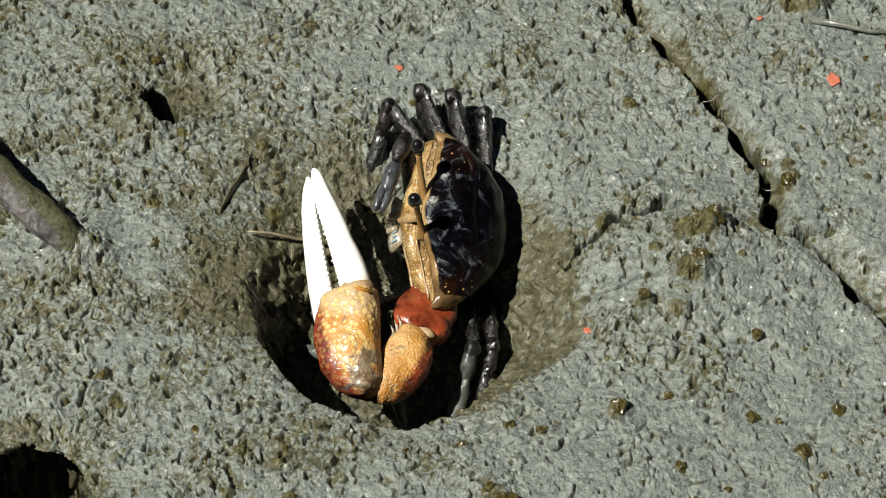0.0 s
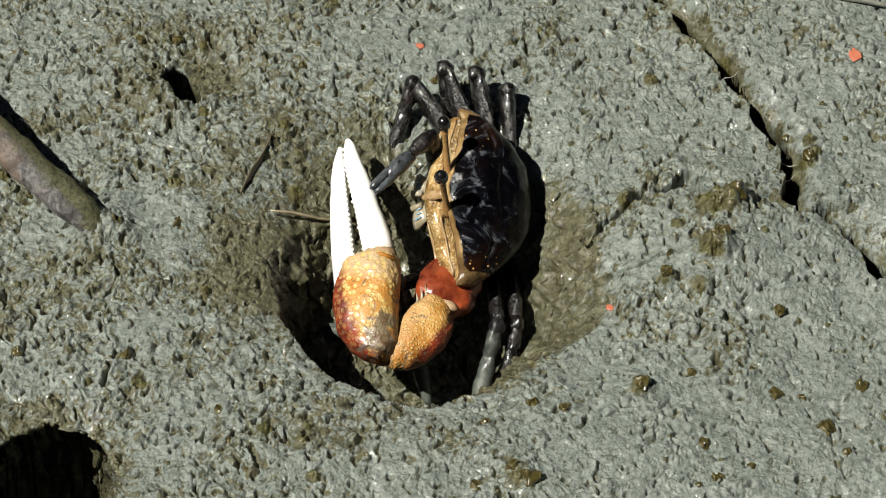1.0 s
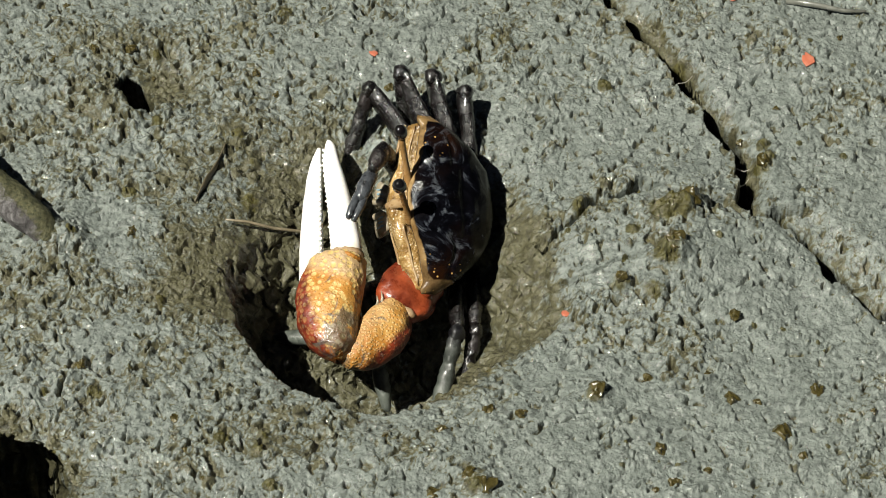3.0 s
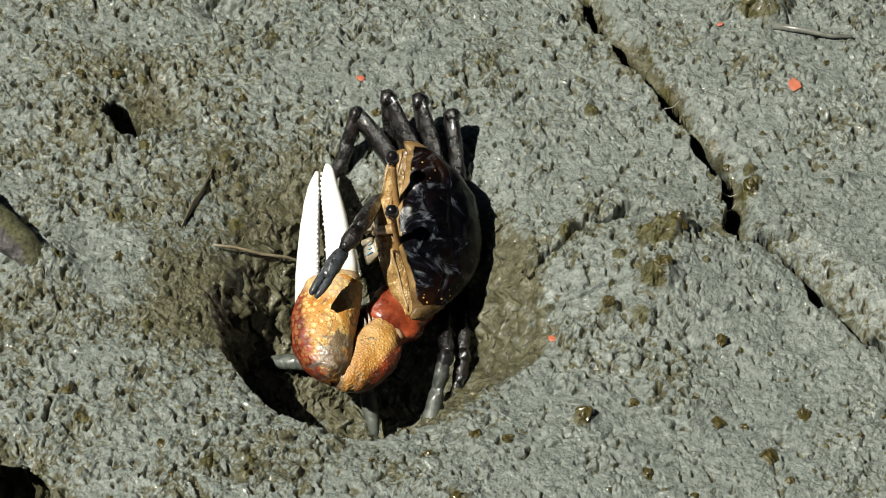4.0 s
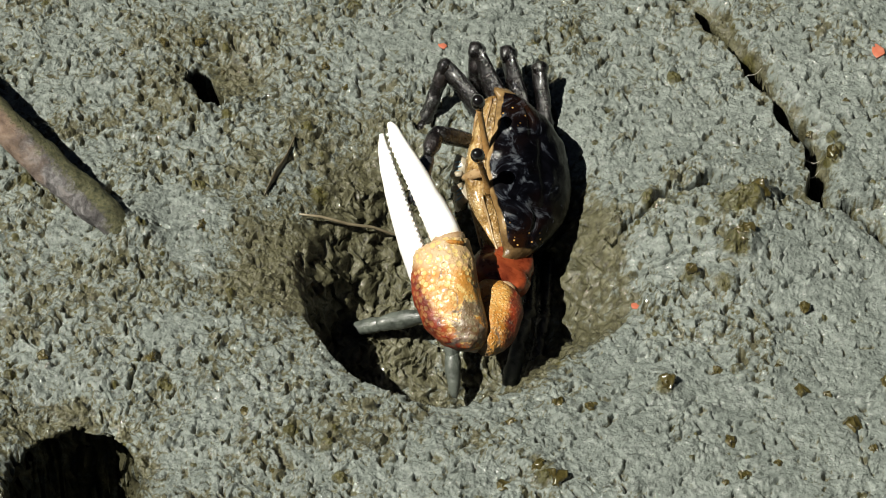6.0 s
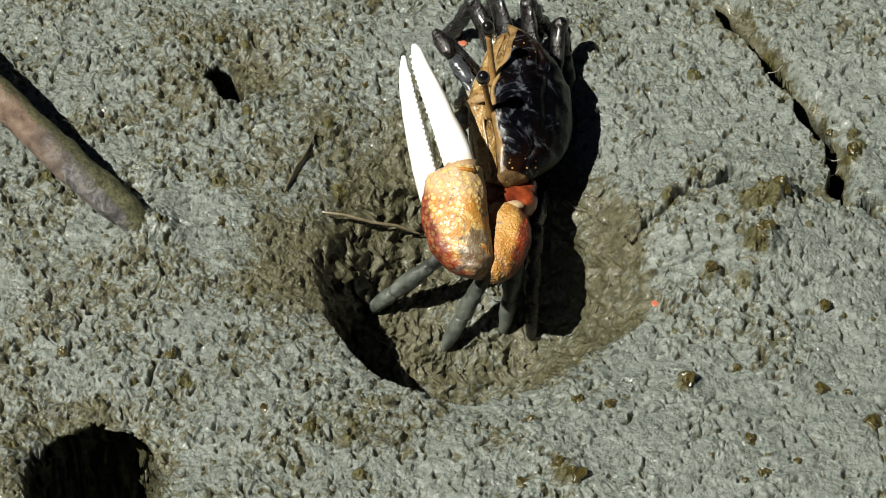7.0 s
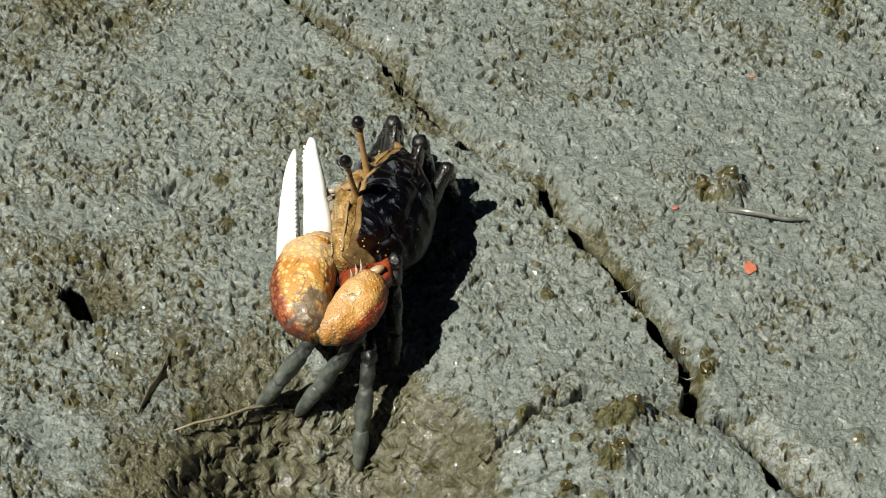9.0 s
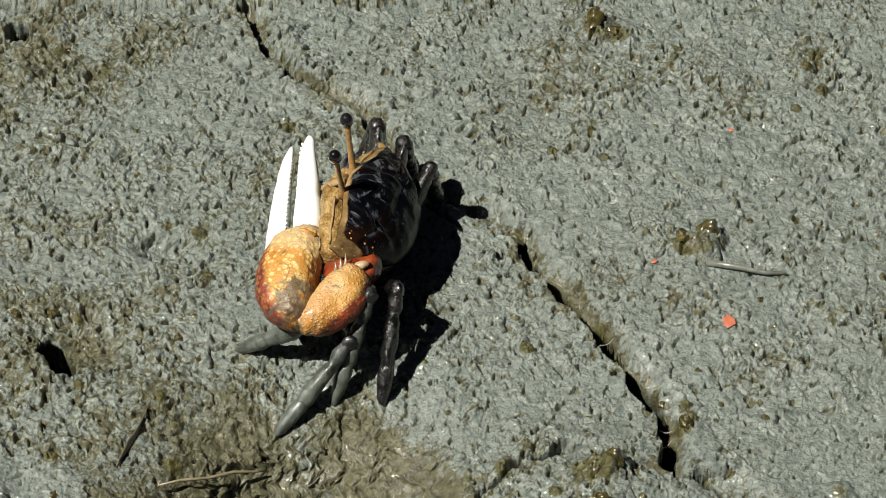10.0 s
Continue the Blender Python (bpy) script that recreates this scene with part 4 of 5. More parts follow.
# opening of the great claw, in degrees
FINGER_ROWS = [(0.0, 0.5), (2.5, 1.5), (4.5, 2.0), (5.7, 2.0), (7.0, 3.0), (7.5, 4.0), (8.0, 4.5), (8.5, 5.0), (10.0, 6.0)]
FEET = {
    "L1": [(0.0, -25.2, -7.0, -18.7), (5.7, -25.2, -7.0, -18.7), (7.0, -25.1, -4.8, -17.8), (7.5, -20.3, 9.8, -7.0), (8.0, -20.2, 10.3, -6.6), (8.5, -18.7, 10.5, -7.3), (9.0, -18.3, 12.9, -5.7), (9.5, -19.7, 26.0, -1.4), (10.0, -18.0, 34.4, -0.4)],
    "L2": [(0.0, -6.5, -21.5, -21.0), (5.7, -5.5, -21.5, -21.0), (7.0, -11.6, -10.8, -20.7), (7.5, -11.4, -8.8, -19.9), (8.0, -12.0, 7.3, -11.7), (8.5, -12.4, 12.2, -8.1), (9.0, -11.5, 13.1, -7.6), (9.5, -10.5, 14.7, -6.6), (10.0, -11.2, 18.1, -4.4)],
    "L3": [(0.0, 0.0, -28.0, -24.0), (5.7, 1.6, -28.0, -24.0), (7.0, -1.3, -8.2, -19.5), (7.5, 0.8, -6.4, -18.6), (8.0, -0.5, 1.3, -14.8), (8.5, 0.1, 2.9, -14.0), (9.0, -1.0, 5.2, -12.9), (9.5, -3.6, 18.0, -4.6), (10.0, -1.3, 23.1, -2.3)],
    "L4": [(0.0, 4.5, -28.0, -23.5), (5.7, 6.0, -28.0, -23.5), (7.0, 3.5, -9.3, -19.7), (7.5, 8.2, -0.8, -13.3), (8.0, 9.3, 1.7, -11.0), (8.5, 5.1, 9.6, -8.6), (9.0, 5.7, 19.0, -2.9), (9.5, 6.2, 19.9, -2.6), (10.0, 7.0, 22.1, -2.0)],
    "R1": [(0.0, -12.7, 20.6, -11.0), (5.7, -12.7, 20.6, -11.0), (7.0, -15.6, 42.0, -8.8), (7.5, -13.1, 50.8, -8.5), (8.0, -11.0, 55.2, -8.5), (8.5, -7.5, 64.1, -8.8), (9.0, -6.7, 63.4, -8.8), (9.5, -6.6, 65.5, -8.9), (10.0, -3.8, 75.7, -8.9)],
    "R2": [(0.0, -1.4, 20.7, -11.1), (5.7, -1.4, 20.7, -11.1), (7.0, -7.6, 57.5, -8.6), (7.5, -9.0, 68.0, -8.9), (8.0, 6.7, 60.7, -8.5), (8.5, 8.0, 68.4, -8.8), (9.0, 9.0, 73.8, -8.9), (9.5, 8.9, 79.7, -8.9), (10.0, 10.5, 89.0, -9.0)],
    "R3": [(0.0, 8.9, 16.7, -11.0), (5.7, 8.9, 16.7, -11.0), (7.0, 8.9, 45.6, -8.0), (7.5, 9.6, 55.4, -8.1), (8.0, 13.1, 54.4, -8.1), (8.5, 14.5, 62.3, -8.5), (9.0, 15.6, 67.7, -8.8), (9.5, 15.5, 73.6, -8.9), (10.0, 17.2, 82.8, -8.9)],
    "R4": [(0.0, 10.3, 8.9, -14.0), (5.7, 10.3, 8.9, -14.0), (7.0, 10.2, 34.1, -8.8), (7.5, 11.8, 41.6, -8.2), (8.0, 14.8, 44.6, -8.0), (8.5, 16.3, 51.8, -8.0), (9.0, 17.3, 57.1, -8.2), (9.5, 17.3, 63.1, -8.5), (10.0, 18.9, 72.2, -8.7)],
}
# where the knees of its left legs point
KNEES = {
    "L1": [(0.0, -17.7, -12.8, -16.0), (5.7, -18.7, -13.6, -16.0), (7.0, -13.6, -8.5, -5.0), (7.5, -14.2, -0.4, -1.0), (8.0, -13.0, 4.2, 4.0), (8.5, -10.1, 10.5, 5.0), (9.0, -10.7, 15.7, 5.0), (9.5, -10.2, 23.1, 6.0), (10.0, -10.0, 31.7, 6.0)],
    "L2": [(0.0, -10.0, -17.7, -16.0), (5.7, -11.0, -17.4, -16.0), (7.0, -5.0, -13.5, -5.0), (7.5, -5.2, -4.4, -1.0), (8.0, -4.5, 3.4, 4.0), (8.5, -3.9, 11.0, 5.0), (9.0, -3.0, 18.0, 5.0), (9.5, -2.4, 24.2, 6.0), (10.0, 0.3, 33.5, 6.0)],
    "L3": [(0.0, 6.0, -9.0, -8.0), (5.7, 8.0, -9.0, -8.0), (7.0, 0.7, -11.2, -2.0), (7.5, 1.1, -3.3, 2.0), (8.0, -0.2, 0.1, 7.0), (8.5, 0.9, 7.0, 8.0), (9.0, 1.3, 11.4, 8.0), (9.5, 2.1, 27.9, 9.0), (10.0, 4.1, 38.7, 9.0)],
    "L4": [(0.0, 10.0, -6.0, -8.0), (5.7, 12.0, -6.0, -8.0), (7.0, 4.7, 1.1, -2.0), (7.5, 6.6, 10.4, 2.0), (8.0, 6.7, 11.2, 7.0), (8.5, 5.9, 17.7, 8.0), (9.0, 5.4, 26.9, 8.0), (9.5, 5.5, 30.5, 9.0), (10.0, 8.4, 39.7, 9.0)],
}
# where the elbow of the great claw points
ELBOW_ROWS = [(0.0, -2.1, -15.6, -1.7), (2.5, -1.1, -13.1, -11.6), (4.5, -6.1, -8.9, -11.5), (5.5, -4.4, -11.9, -10.0), (7.0, 2.4, -1.3, 8.0), (7.5, 4.3, 4.6, 7.0), (8.0, 3.2, 12.3, 11.5), (8.5, 3.2, 17.5, 13.2), (9.0, 2.2, 22.3, 14.4), (9.5, 2.2, 28.4, 15.1), (10.0, 3.3, 36.0, 14.9)]
# the straw that the crab's legs push about
STRAW_ROWS = [(0.0, -33.0, 4.0, -0.2, 0, 29, 14), (7.5, -31.4, 3.8, -1.0, 0, 30, 10), (8.0, -28.7, 5.5, -2.3, 0, 20, 13), (8.5, -27.1, 6.7, -3.3, 0, 13, 22), (9.0, -32.0, 4.2, -0.6, 0, 12, 28), (9.5, -31.5, 4.0, -0.8, 0, 17, 23), (10.0, -31.1, 4.3, -1.1, 0, 16, 23)]
# elbow and tip of the feeding claw
FEED_ELBOW = [(0.0, -6.3, 17.1, 9.0), (0.2, -5.3, 5.0, 9.0), (0.4, -6.8, 4.4, 9.0), (0.5, -7.1, 4.7, 9.0), (0.6, -8.5, 7.8, 9.0), (0.8, -7.0, 12.2, 9.0), (1.0, -5.6, 12.7, 9.0), (1.2, -6.5, 5.2, 9.0), (1.4, -7.6, 9.8, 9.0), (1.5, -7.7, 10.9, 9.0), (1.6, -7.9, 12.0, 9.0), (1.8, -7.6, 12.8, 9.0), (2.0, -7.0, 3.7, 9.0), (2.2, -6.6, 4.2, 9.0), (2.4, -6.9, 10.7, 9.0), (2.5, -6.6, 12.4, 9.0), (2.7, -7.3, 12.8, 9.0), (3.2, -5.5, 9.6, 9.0), (3.8, -8.1, -1.2, 9.0), (4.0, -8.0, -0.7, 9.0), (4.2, -6.9, 3.3, 9.0), (4.4, -5.8, 14.5, 9.0), (4.5, -6.0, 16.2, 9.0), (4.7, -7.8, 13.0, 9.0), (4.9, -7.2, 1.5, 9.0), (5.0, -7.9, -0.6, 9.0), (5.2, -9.1, 0.2, 9.0), (5.5, -7.9, 1.2, 9.0), (5.7, -8.1, 2.7, 9.0), (6.2, -9.1, 18.7, 10.8), (6.8, -9.8, 30.1, 13.0), (7.0, -11.8, 31.5, 13.2), (7.5, -11.6, 34.4, 13.6), (8.0, -8.2, 38.7, 14.0), (8.5, -5.5, 45.9, 6.0), (9.0, -4.7, 46.5, 6.0), (9.5, -4.1, 50.6, 6.0), (10.0, -2.7, 59.0, 6.0)]
FEED_ROWS = [(0.0, -9.9, 7.0, 6.0), (0.2, -12.8, -8.9, 6.0), (0.4, -16.5, -4.8, 6.0), (0.5, -17.6, -8.0, 6.0), (0.6, -17.4, 2.9, 6.0), (0.8, -10.8, 3.4, 6.0), (1.0, -16.9, 1.2, 6.0), (1.2, -14.5, -7.7, 6.0), (1.4, -16.8, 0.5, 6.0), (1.5, -17.5, 2.8, 6.0), (1.6, -16.5, 7.1, 6.0), (1.8, -11.5, 4.6, 6.0), (2.0, -12.4, -10.6, 6.0), (2.2, -15.1, -8.0, 6.0), (2.4, -16.9, 3.4, 6.0), (2.5, -17.0, 5.8, 6.0), (2.7, -9.2, 3.4, 6.0), (3.2, -12.2, -1.6, 6.0), (3.8, -14.8, -10.9, 6.0), (4.0, -14.5, -10.8, 6.0), (4.2, -12.6, -5.2, 6.0), (4.4, -11.2, 5.8, 6.0), (4.5, -9.6, 2.5, 6.0), (4.7, -13.6, 1.8, 6.0), (4.9, -13.0, -8.3, 6.0), (5.0, -14.1, -10.6, 6.0), (5.2, -13.8, -13.1, 6.0), (5.5, -17.4, -15.8, 6.0), (5.7, -20.8, -14.2, 6.0), (6.2, -8.3, 6.0, 7.8), (6.8, -5.0, 22.3, 10.0), (7.0, -6.5, 23.3, 10.2), (7.5, -6.1, 25.7, 10.6), (8.0, -5.9, 35.4, 11.0), (8.5, -3.9, 42.4, 11.0), (9.0, -2.4, 47.2, 11.0), (9.5, -1.8, 51.2, 11.0), (10.0, -0.8, 60.4, 11.0)]
HIPS = {"1": (1.5, 10.0, -9.5), "2": (-2.0, 10.0, -10.0), "3": (-5.0, 9.0, -9.5), "4": (-8.0, 7.0, -8.5)}
# the folded right legs keep their thighs close to the body
RIGHT_THIGHS = {"R1": [(0.50, -0.83, -0.20), (0.34, -0.9, 0.27)], "R2": [(0.40, -0.86, 0.05), (0.63, -0.58, 0.51)], "R3": [(0.28, -0.88, 0.13), (0.54, -0.49, 0.69)], "R4": [(0.17, -0.94, 0.20), (0.39, -0.45, 0.8)]}


def blend_rows(rows, t):
    """Smooth values between rows."""
    times = [r[0] for r in rows]
    if t <= times[0]:
        return Vector(rows[0][1:4])
    if t >= times[-1]:
        return Vector(rows[-1][1:4])
    i = max(k for k in range(len(rows) - 1) if times[k] <= t)
    p1, p2 = Vector(rows[i][1:4]), Vector(rows[i + 1][1:4])
    h = times[i + 1] - times[i]
    m1 = (p2 - Vector(rows[i - 1][1:4])) / (times[i + 1] - times[i - 1]) * h if i > 0 else p2 - p1
    m2 = (Vector(rows[i + 2][1:4]) - p1) / (times[i + 2] - times[i]) * h if i + 2 < len(rows) else p2 - p1
    for k in range(3):
        if (p2[k] - p1[k]) * m1[k] <= 0:
            m1[k] = 0
        if (p2[k] - p1[k]) * m2[k] <= 0:
            m2[k] = 0
    u = (t - times[i]) / h
    return p1 * (2 * u ** 3 - 3 * u * u + 1) + m1 * (u ** 3 - 2 * u * u + u) + p2 * (3 * u * u - 2 * u ** 3) + m2 * (u ** 3 - u * u)


def pose_at(rows, t):
    """A pose in millimetres between rows of place and turn."""
    times = [r[0] for r in rows]
    i = min(max([k for k in range(len(rows)) if times[k] <= t]), len(rows) - 2)
    u = min(1.0, (t - times[i]) / (times[i + 1] - times[i]))
    q = [Euler([radians(a) for a in r[4:7]]).to_quaternion() for r in (rows[i], rows[i + 1])]
    return Matrix.Translation(blend_rows(rows, t)) @ q[0].slerp(q[1], u * u * (3 - 2 * u) * 0.5 + u * 0.5).to_matrix().to_4x4()


def along(a, b, up):
    """A pose at a with y towards b and z as near to up as it goes."""
    y = (b - a).normalized()
    z = up - y * y.dot(up)
    z = z.normalized() if z.length > 1e-5 else y.orthogonal().normalized()
    return Matrix.Translation(a) @ Matrix((y.cross(z), y, z)).transposed().to_4x4()


def elbow(a, b, first, second, out):
    """Where a limb of two lengths bends between a and b, towards out; and the end that it can reach."""
    d = b - a
    size = min(max(d.length, abs(first - second) + 0.2), first + second - 0.1)
    way = d.normalized()
    k = (first ** 2 - second ** 2 + size ** 2) / (2 * size)
    side = out - way * way.dot(out)
    side.normalize()
    return a + way * k + side * math.sqrt(max(first ** 2 - k * k, 0.0)), a + way * size


def metres(m):
    m = m.copy()
    m.translation = m.translation * MM
    return m


def build_straw():
    b = Build().tube([(0, 0, 0), (4, 0.3, 0.3), (9, -0.2, 0.5), (14, 0.3, 0.4), (18, 0.1, 0.1), (20, 0, 0)], [0.16, 0.28, 0.30, 0.28, 0.24, 0.14], None, (0, 0, 1), 8).rumple(2.5, 0.2, 2)
    return thing("straw", b, STRAW, Matrix(), "thin tan straw lying across the burrow slope", "straw")


def motions():
    times = [i / 10 for i in range(101)]
    made = build_crab()
    rows = {}

    def key(name, t, m):
        rows.setdefault(name, []).append((t, metres(m)))

    for t in times:
        body = pose_at(BODY_ROWS, t)
        inv = body.inverted()
        turn = inv.to_3x3()
        key("crab", t, body)
        sway = 0.04 * math.sin(t * 1.9)
        key("stalk_l", t, along(Vector((9.6, 3.1, 0.4)), Vector((9.6, 3.1, 0.4)) + turn @ Vector((-0.13 + sway, -0.13, 0.98)), Vector((1, 0, 0))) @ pose(0, 0, 0, -90))
        key("stalk_r", t, along(Vector((9.6, -3.1, 0.4)), Vector((9.6, -3.1, 0.4)) + turn @ Vector((-0.10 + sway, 0.25, 0.96)), Vector((1, 0, 0))) @ pose(0, 0, 0, -90))
        palm = inv @ pose_at(CLAW_ROWS, t)
        key("palm", t, palm)
        opening = float(np.interp(t, [r[0] for r in FINGER_ROWS], [r[1] for r in FINGER_ROWS]))
        key("finger", t, palm @ Matrix.Translation((1.6, 20.0, 0.3)) @ pose(0, 0, 0, 0, 0, -opening))
        joint, shoulder = palm @ Vector((4.0, 2.3, -2.5)), Vector((1.1, 7.6, -5.0))
        bend, end = elbow(joint, shoulder, 12.0, 10.1, inv @ blend_rows(ELBOW_ROWS, t) - joint)
        key("wrist", t, along(joint, bend, turn @ Vector((0, -0.64, 0.77))))
        key("arm", t, along(end, bend, turn @ Vector((0, -0.64, 0.77))))
        root = Vector((8.0, -7.5, -7.0))
        bend = inv @ blend_rows(FEED_ELBOW, t)
        root = bend + (root - bend).normalized() * 13.0
        key("upper", t, along(root, bend, turn @ Vector((0, -0.64, 0.77))))
        key("fore", t, along(bend, inv @ blend_rows(FEED_ROWS, t), turn @ Vector((0, -0.64, 0.77))))
        for name in FEET:
            hx, hy, hz = HIPS[name[1]]
            side = 1 if name[0] == "L" else -1
            hip, foot = Vector((hx, side * hy, hz)), inv @ blend_rows(FEET[name], t)
            if side > 0:
                bend, end = elbow(hip, foot, THIGH, LOWER, inv @ blend_rows(KNEES[name], t) - hip)
            else:
                folded, raised = (Vector(v) for v in RIGHT_THIGHS[name])
                bend = hip + folded.lerp(raised, float(ease(6.0, 8.5, t))).normalized() * LONG[name]
                knee, goal = body @ bend, blend_rows(FEET[name], t)
                drop = min(max(knee.z - goal.z, -10.0), 19.5)
                level = Vector((goal.x - knee.x, goal.y - knee.y, 0)).normalized() * math.sqrt(LOWER ** 2 - drop ** 2)
                end = inv @ (knee + level - Vector((0, 0, drop)))
            key(name + "a", t, along(hip, bend, turn @ Vector((0.3, 0.1, 1))))
            key(name + "b", t, along(bend, end, turn @ Vector((0.3, 0.1, 1))))
    for row in STRAW_ROWS:
        key("straw", row[0], pose(*row[1:]))
    made["straw"] = build_straw()
    for name, poses in rows.items():
        if name[:2] in FEET:
            ob = made[name[:2]][0 if name[2] == "a" else 1]
        else:
            ob = made[name]
        walk(ob, poses)


# ---- litter on the mud ----
def root_material():
    m = Nodes("wet_root")
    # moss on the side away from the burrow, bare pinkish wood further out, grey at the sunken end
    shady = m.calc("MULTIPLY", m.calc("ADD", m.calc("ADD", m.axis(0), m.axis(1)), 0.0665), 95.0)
    outer = m.calc("MULTIPLY", m.calc("ADD", m.axis(0), 0.0740), -42.0)
    bark = m.ramp(m.noise(420, 6, 0.75, 0.8), (0.36, (0.030, 0.028, 0.028)), (0.5, (0.095, 0.090, 0.089)), (0.62, (0.20, 0.195, 0.195)))
    flesh = m.ramp(m.calc("ADD", outer, m.noise(160, 5, 0.65)), (0.45, 0.0), (0.75, 0.9))
    color = m.mix(flesh, bark, m.ramp(m.noise(420, 5, 0.65), (0.3, (0.085, 0.056, 0.040)), (0.55, (0.20, 0.140, 0.100)), (0.7, (0.27, 0.21, 0.165))))
    moss = m.ramp(m.calc("ADD", shady, m.noise(420, 6, 0.8)), (0.46, 0.0), (0.60, 0.95))
    color = m.mix(moss, color, m.ramp(m.noise(1500, 4), (0.3, (0.026, 0.030, 0.012)), (0.7, (0.115, 0.112, 0.055))))
    return m.done(color, m.ramp(m.noise(500, 3), (0.3, 0.45), (0.7, 0.8)), m.bump(m.noise(1600, 5, 0.75), 0.9, 0.0005, m.bump(m.noise(380, 5, 0.65), 0.8, 0.0009)), coat=0.0, spec=0.25)


WOOD = root_material()
TWIG = plain_wet("mud_coated_twig", (0.075, 0.080, 0.066), (0.17, 0.175, 0.15), 300, (0.2, 0.5), 0.5, 0.5)
HAIR = plain_wet("pale_rootlet", (0.20, 0.19, 0.16), (0.34, 0.33, 0.29), 300, (0.3, 0.6), 0.2, 0.2)
STRAW = plain_wet("straw", (0.1188, 0.099, 0.0594), (0.264, 0.2244, 0.1452), 300, (0.3, 0.6), 0.2, 0.4)
LEAF = plain_wet("rotten_leaf", (0.0495, 0.04092, 0.02244), (0.099, 0.0825, 0.0495), 240, (0.25, 0.55), 0.2, 0.5)
ORANGE = plain_wet("orange_flake", (0.33, 0.085, 0.045), (0.42, 0.15, 0.09), 500, (0.3, 0.5), 0.2, 0.2)
PELLET = plain_wet("mud_pellet", (0.016, 0.013, 0.002), (0.090, 0.074, 0.024), 520, (0.08, 0.35), 0.7, 0.7)


def root_piece():
    pts = [(-138.0, 80.0, -5.0), (-126.0, 61.8, 15.0), (-113.3, 46.1, 21.0), (-98.3, 32.1, 17.0), (-86.0, 20.9, 12.5), (-76.2, 12.0, 8.3), (-68.7, 5.7, 4.8), (-63.0, 1.4, 1.2), (-60.4, -1.1, -2.0)]
    pts = [(x - 1.6, y - 0.4, z + float(macro(np.array(x), np.array(y)))) for x, y, z in pts]
    b = Build().tube(pts, [3.0, 3.0, 3.0, 3.0, 3.0, 3.1, 3.2, 3.0, 2.2], [2.8, 2.8, 2.8, 2.8, 2.8, 2.8, 2.9, 2.7, 2.0], (0.6, 0.6, 0), 56, fine=14).rumple(4.0, 0.35, 3).rumple(1.4, 0.16, 8).rumple(0.5, 0.12, 4)
    ob = thing("root_piece", b, WOOD, Matrix(), "weathered grey-brown root half sunk in mud", "root")
    return ob


def straw(name, line, width, label):
    pts = [(x, y, ground_z(x, y) + lift) for x, y, lift in line]
    b = Build().tube(pts, [width * k for k in np.linspace(1, 0.5, len(pts))], None, (0, 0, 1), 8).rumple(2.5, 0.2, 2)
    thing(name, b, TWIG, Matrix(), label, name)


def leaf_scrap():
    """A thin rotten blade, pressed edgewise into the slope."""
    line = [(-33.5, 19.9), (-35.0, 15.9), (-36.4, 11.8), (-38.2, 7.3)]
    pts = [(x, y, ground_z(x, y) + 0.35) for x, y in line]
    b = Build().tube(pts, [0.10, 0.28, 0.34, 0.12], [0.5, 0.9, 0.9, 0.4], (1, 0.5, 0), 12, fine=4).rumple(2, 0.3, 6)
    thing("leaf_scrap", b, LEAF, Matrix(), "dark rotten leaf blade stuck in the burrow slope", "leaf")


def flake(x, y, size):
    b = Build()
    dice = random.Random(int(x * 10))
    ring = []
    for k in range(9):
        q = 2 * math.pi * k / 9
        r = size * dice.uniform(0.65, 1.1)
        ring.append((r * math.cos(q), r * 0.75 * math.sin(q), 0))
    b.loft([[(p[0], p[1], -0.2) for p in ring], [(p[0] * 1.02, p[1] * 1.02, 0.05) for p in ring], [(p[0] * 0.9, p[1] * 0.9, 0.10) for p in ring]])
    thing("orange_flake", b, ORANGE, at_mm(x, y, ground_z(x, y) + 0.15, dice.uniform(-6, 6), dice.uniform(-6, 6), dice.uniform(0, 180)), "tiny bright orange flake pressed into mud", "flake", "orange flakes")


def pellet_mesh(seed, mat):
    b = Build().ball((0, 0, 0), 1.1, 0.85, 0.62, 26, 16).rumple(1.1, 0.55, seed).rumple(0.45, 0.26, seed + 3)
    return b.mesh("mud_pellet", mat)


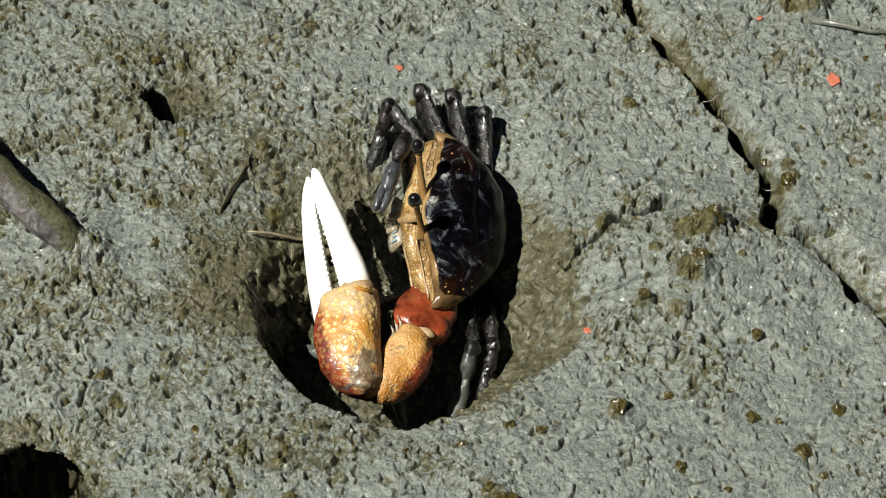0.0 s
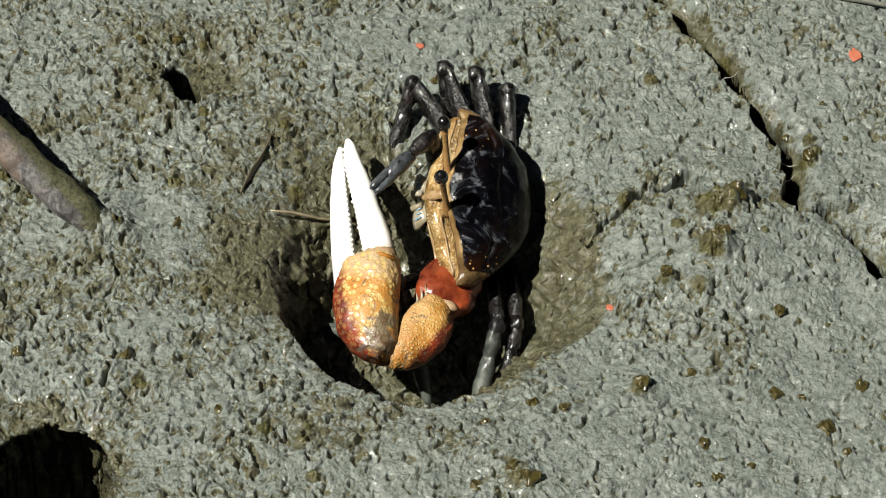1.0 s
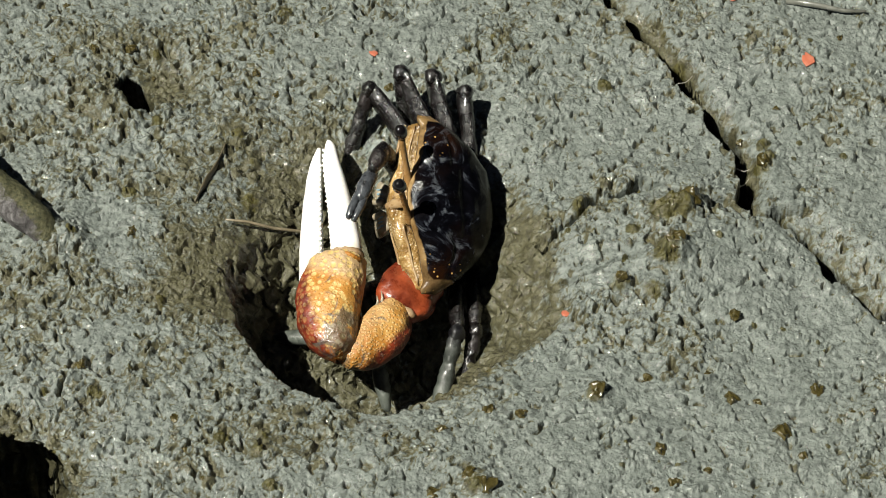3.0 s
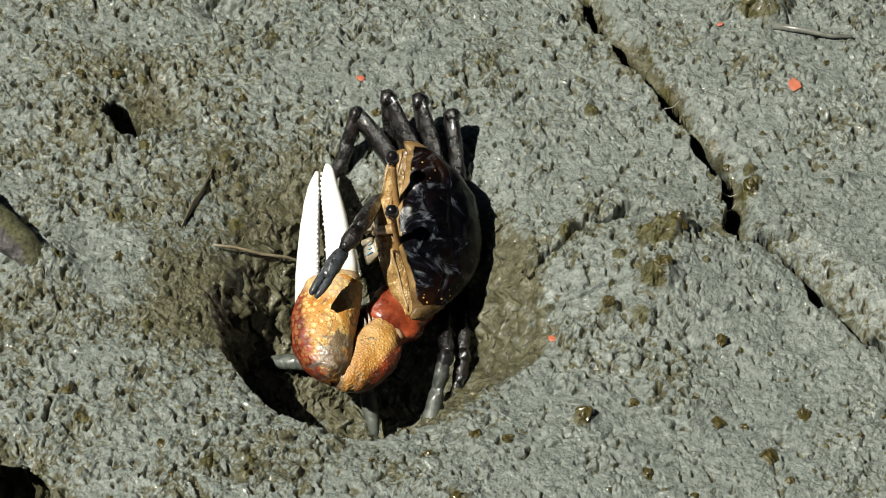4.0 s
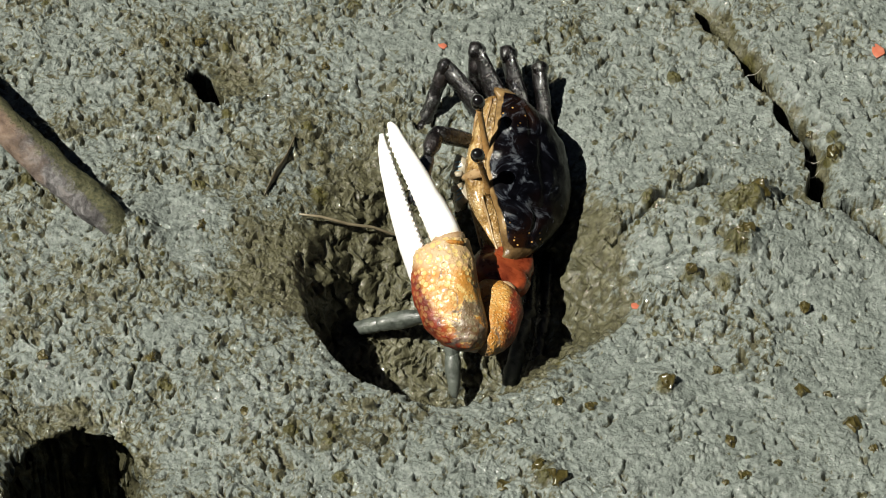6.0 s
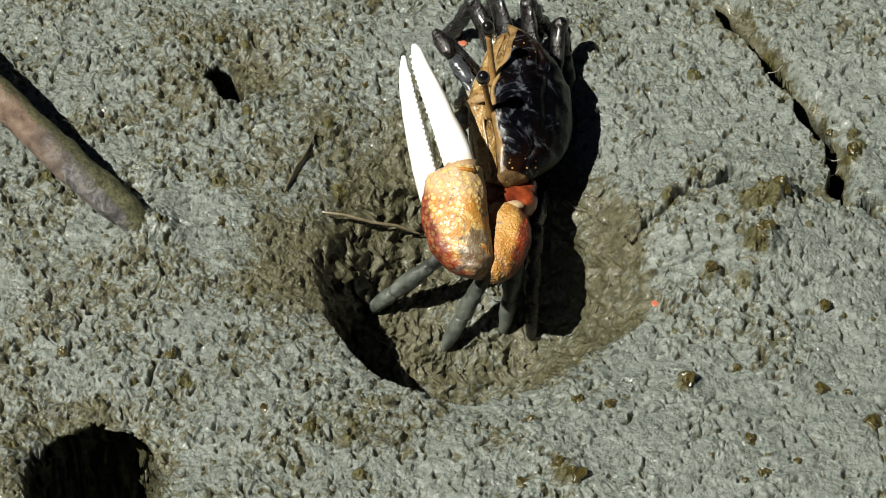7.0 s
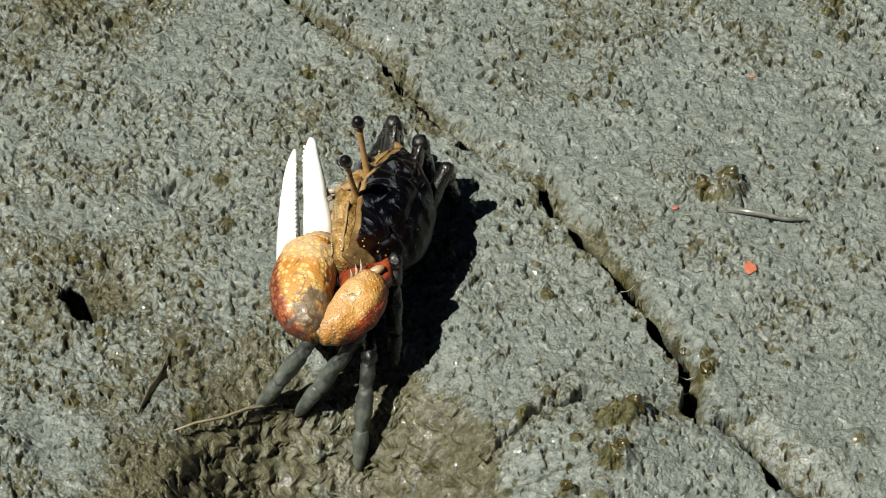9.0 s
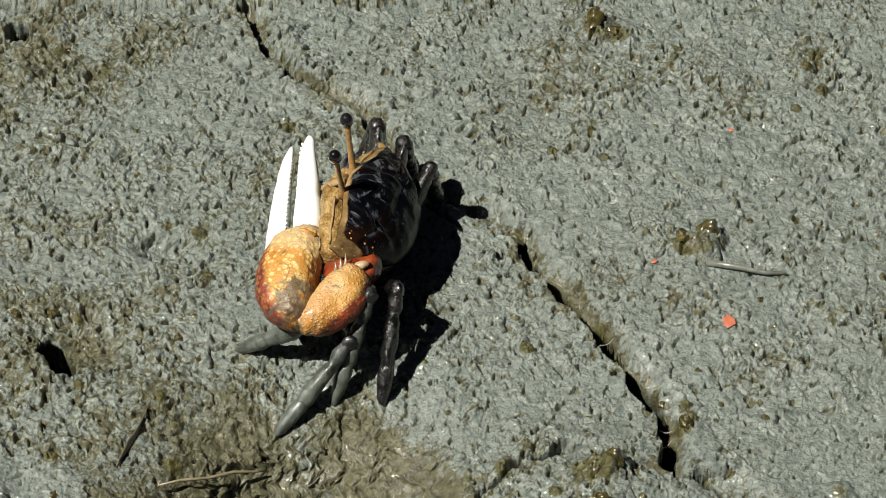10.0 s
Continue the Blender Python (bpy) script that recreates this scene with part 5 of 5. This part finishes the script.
def pellets():
    shapes = [pellet_mesh(s, PELLET) for s in (1, 4, 7, 11, 15)]
    dice = random.Random(3)
    spots = [(28.6, -34.8, 1.6), (10.7, -37.8, 1.2), (16.3, -39.1, 1.2), (52.1, -19.2, 1.2), (50.6, -36.0, 1.4), (38.3, -46.6, 1.2), (33.5, -12.4, 1.2), (40.3, -53.5, 1.2), (7.5, -51.7, 1.3), (10.3, -53.9, 1.7),
             (58.0, -42.9, 1.7), (64.7, -34.0, 1.4), (1.6, -54.7, 1.2), (3.1, -42.1, 1.2), (-55.9, -27.4, 1.1), (28.3, 4.7, 1.5), (45.9, 3.5, 2.0), (42.9, -6.5, 2.0), (59.3, 15.1, 1.4), (-57.0, 43.7, 1.1),
             (-50.6, 43.3, 1.0), (-28.5, 10.0, 1.1), (-40.1, -38.5, 0.9), (-26.1, -44.9, 1.2), (-48.5, 0.7, 1.2), (9.1, 26.1, 0.9), (-73.8, -26.6, 1.1), (-5.1, 34.2, 1.0), (-28.4, 37.4, 0.9), (-24.9, 32.8, 0.9),
             (37.0, -31.4, 1.0), (-74.1, 6.7, 1.0), (-64.4, 41.5, 0.9), (-6.0, -43.4, 0.8), (54.7, -36.4, 0.8), (61.1, -48.0, 0.9), (66.8, 58.3, 2.4), (62.0, 57.2, 1.6), (49.9, 116.6, 2.2), (53.2, 114.8, 1.4)]
    for i in range(26):
        x, y = dice.uniform(-90, 92), dice.uniform(-56, 118)
        if float(burrow(np.array(x), np.array(y))) < 0.6:
            spots.append((x, y, dice.uniform(0.4, 0.8)))
    for i in range(14):
        x, y = dice.uniform(-20, 84), dice.triangular(-58, 2, -44)
        if float(burrow(np.array(x), np.array(y))) < 0.4:
            spots.append((x, y, dice.uniform(0.5, 0.9)))
            if dice.random() < 0.4:
                spots.append((x + dice.uniform(-2, 2), y + dice.uniform(-1.5, 1.5), dice.uniform(0.5, 1.0)))
    for i, (x, y, s) in enumerate(spots):
        s *= 0.95
        ob = new("mud_pellet", shapes[i % 5])
        ob.matrix_basis = at_mm(x, y, ground_z(x, y) - 0.18 * s, dice.uniform(-20, 20), dice.uniform(-20, 20), dice.uniform(0, 360)) @ Matrix.Diagonal((s, s, s, 1))
        tagged(ob, "glossy olive-brown pellet of wet mud", "mud pellet", "mud pellets")


def rootlet(a, b):
    """A hair-thin root that spans the crack."""
    (ax, ay), (bx, by) = a, b
    mid = ((ax + bx) / 2 + 0.2, (ay + by) / 2 - 0.2, -1.7)
    line = [(ax, ay, -1.0), mid, (bx, by, -1.0)]
    thing("rootlet", Build().tube(line, [0.10, 0.08, 0.06], None, (0, 0, 1), 7, fine=4), HAIR, Matrix(), "hair-thin pale rootlet spanning the crack", "rootlet", "rootlets in the crack")


root_piece()
leaf_scrap()
for _a, _b in (((54.6, 14.7), (56.9, 14.4)), ((54.6, 10.6), (56.7, 12.3)), ((45.7, 34.6), (48.4, 36.4))):
    rootlet(_a, _b)
straw("twig", [(65.7, 51.8, 0.5), (71.0, 50.8, 0.9), (75.9, 49.1, 0.9), (79.9, 48.9, 0.5)], 0.62, "short mud-coated twig half sunk in the flat")
for _x, _y, _s in ((-7.7, 41.1, 0.95), (68.6, 38.0, 1.7), (24.2, -16.4, 0.95), (73.3, 86.7, 0.6), (56.6, 53.0, 0.6)):
    flake(_x, _y, _s)
pellets()

motions()
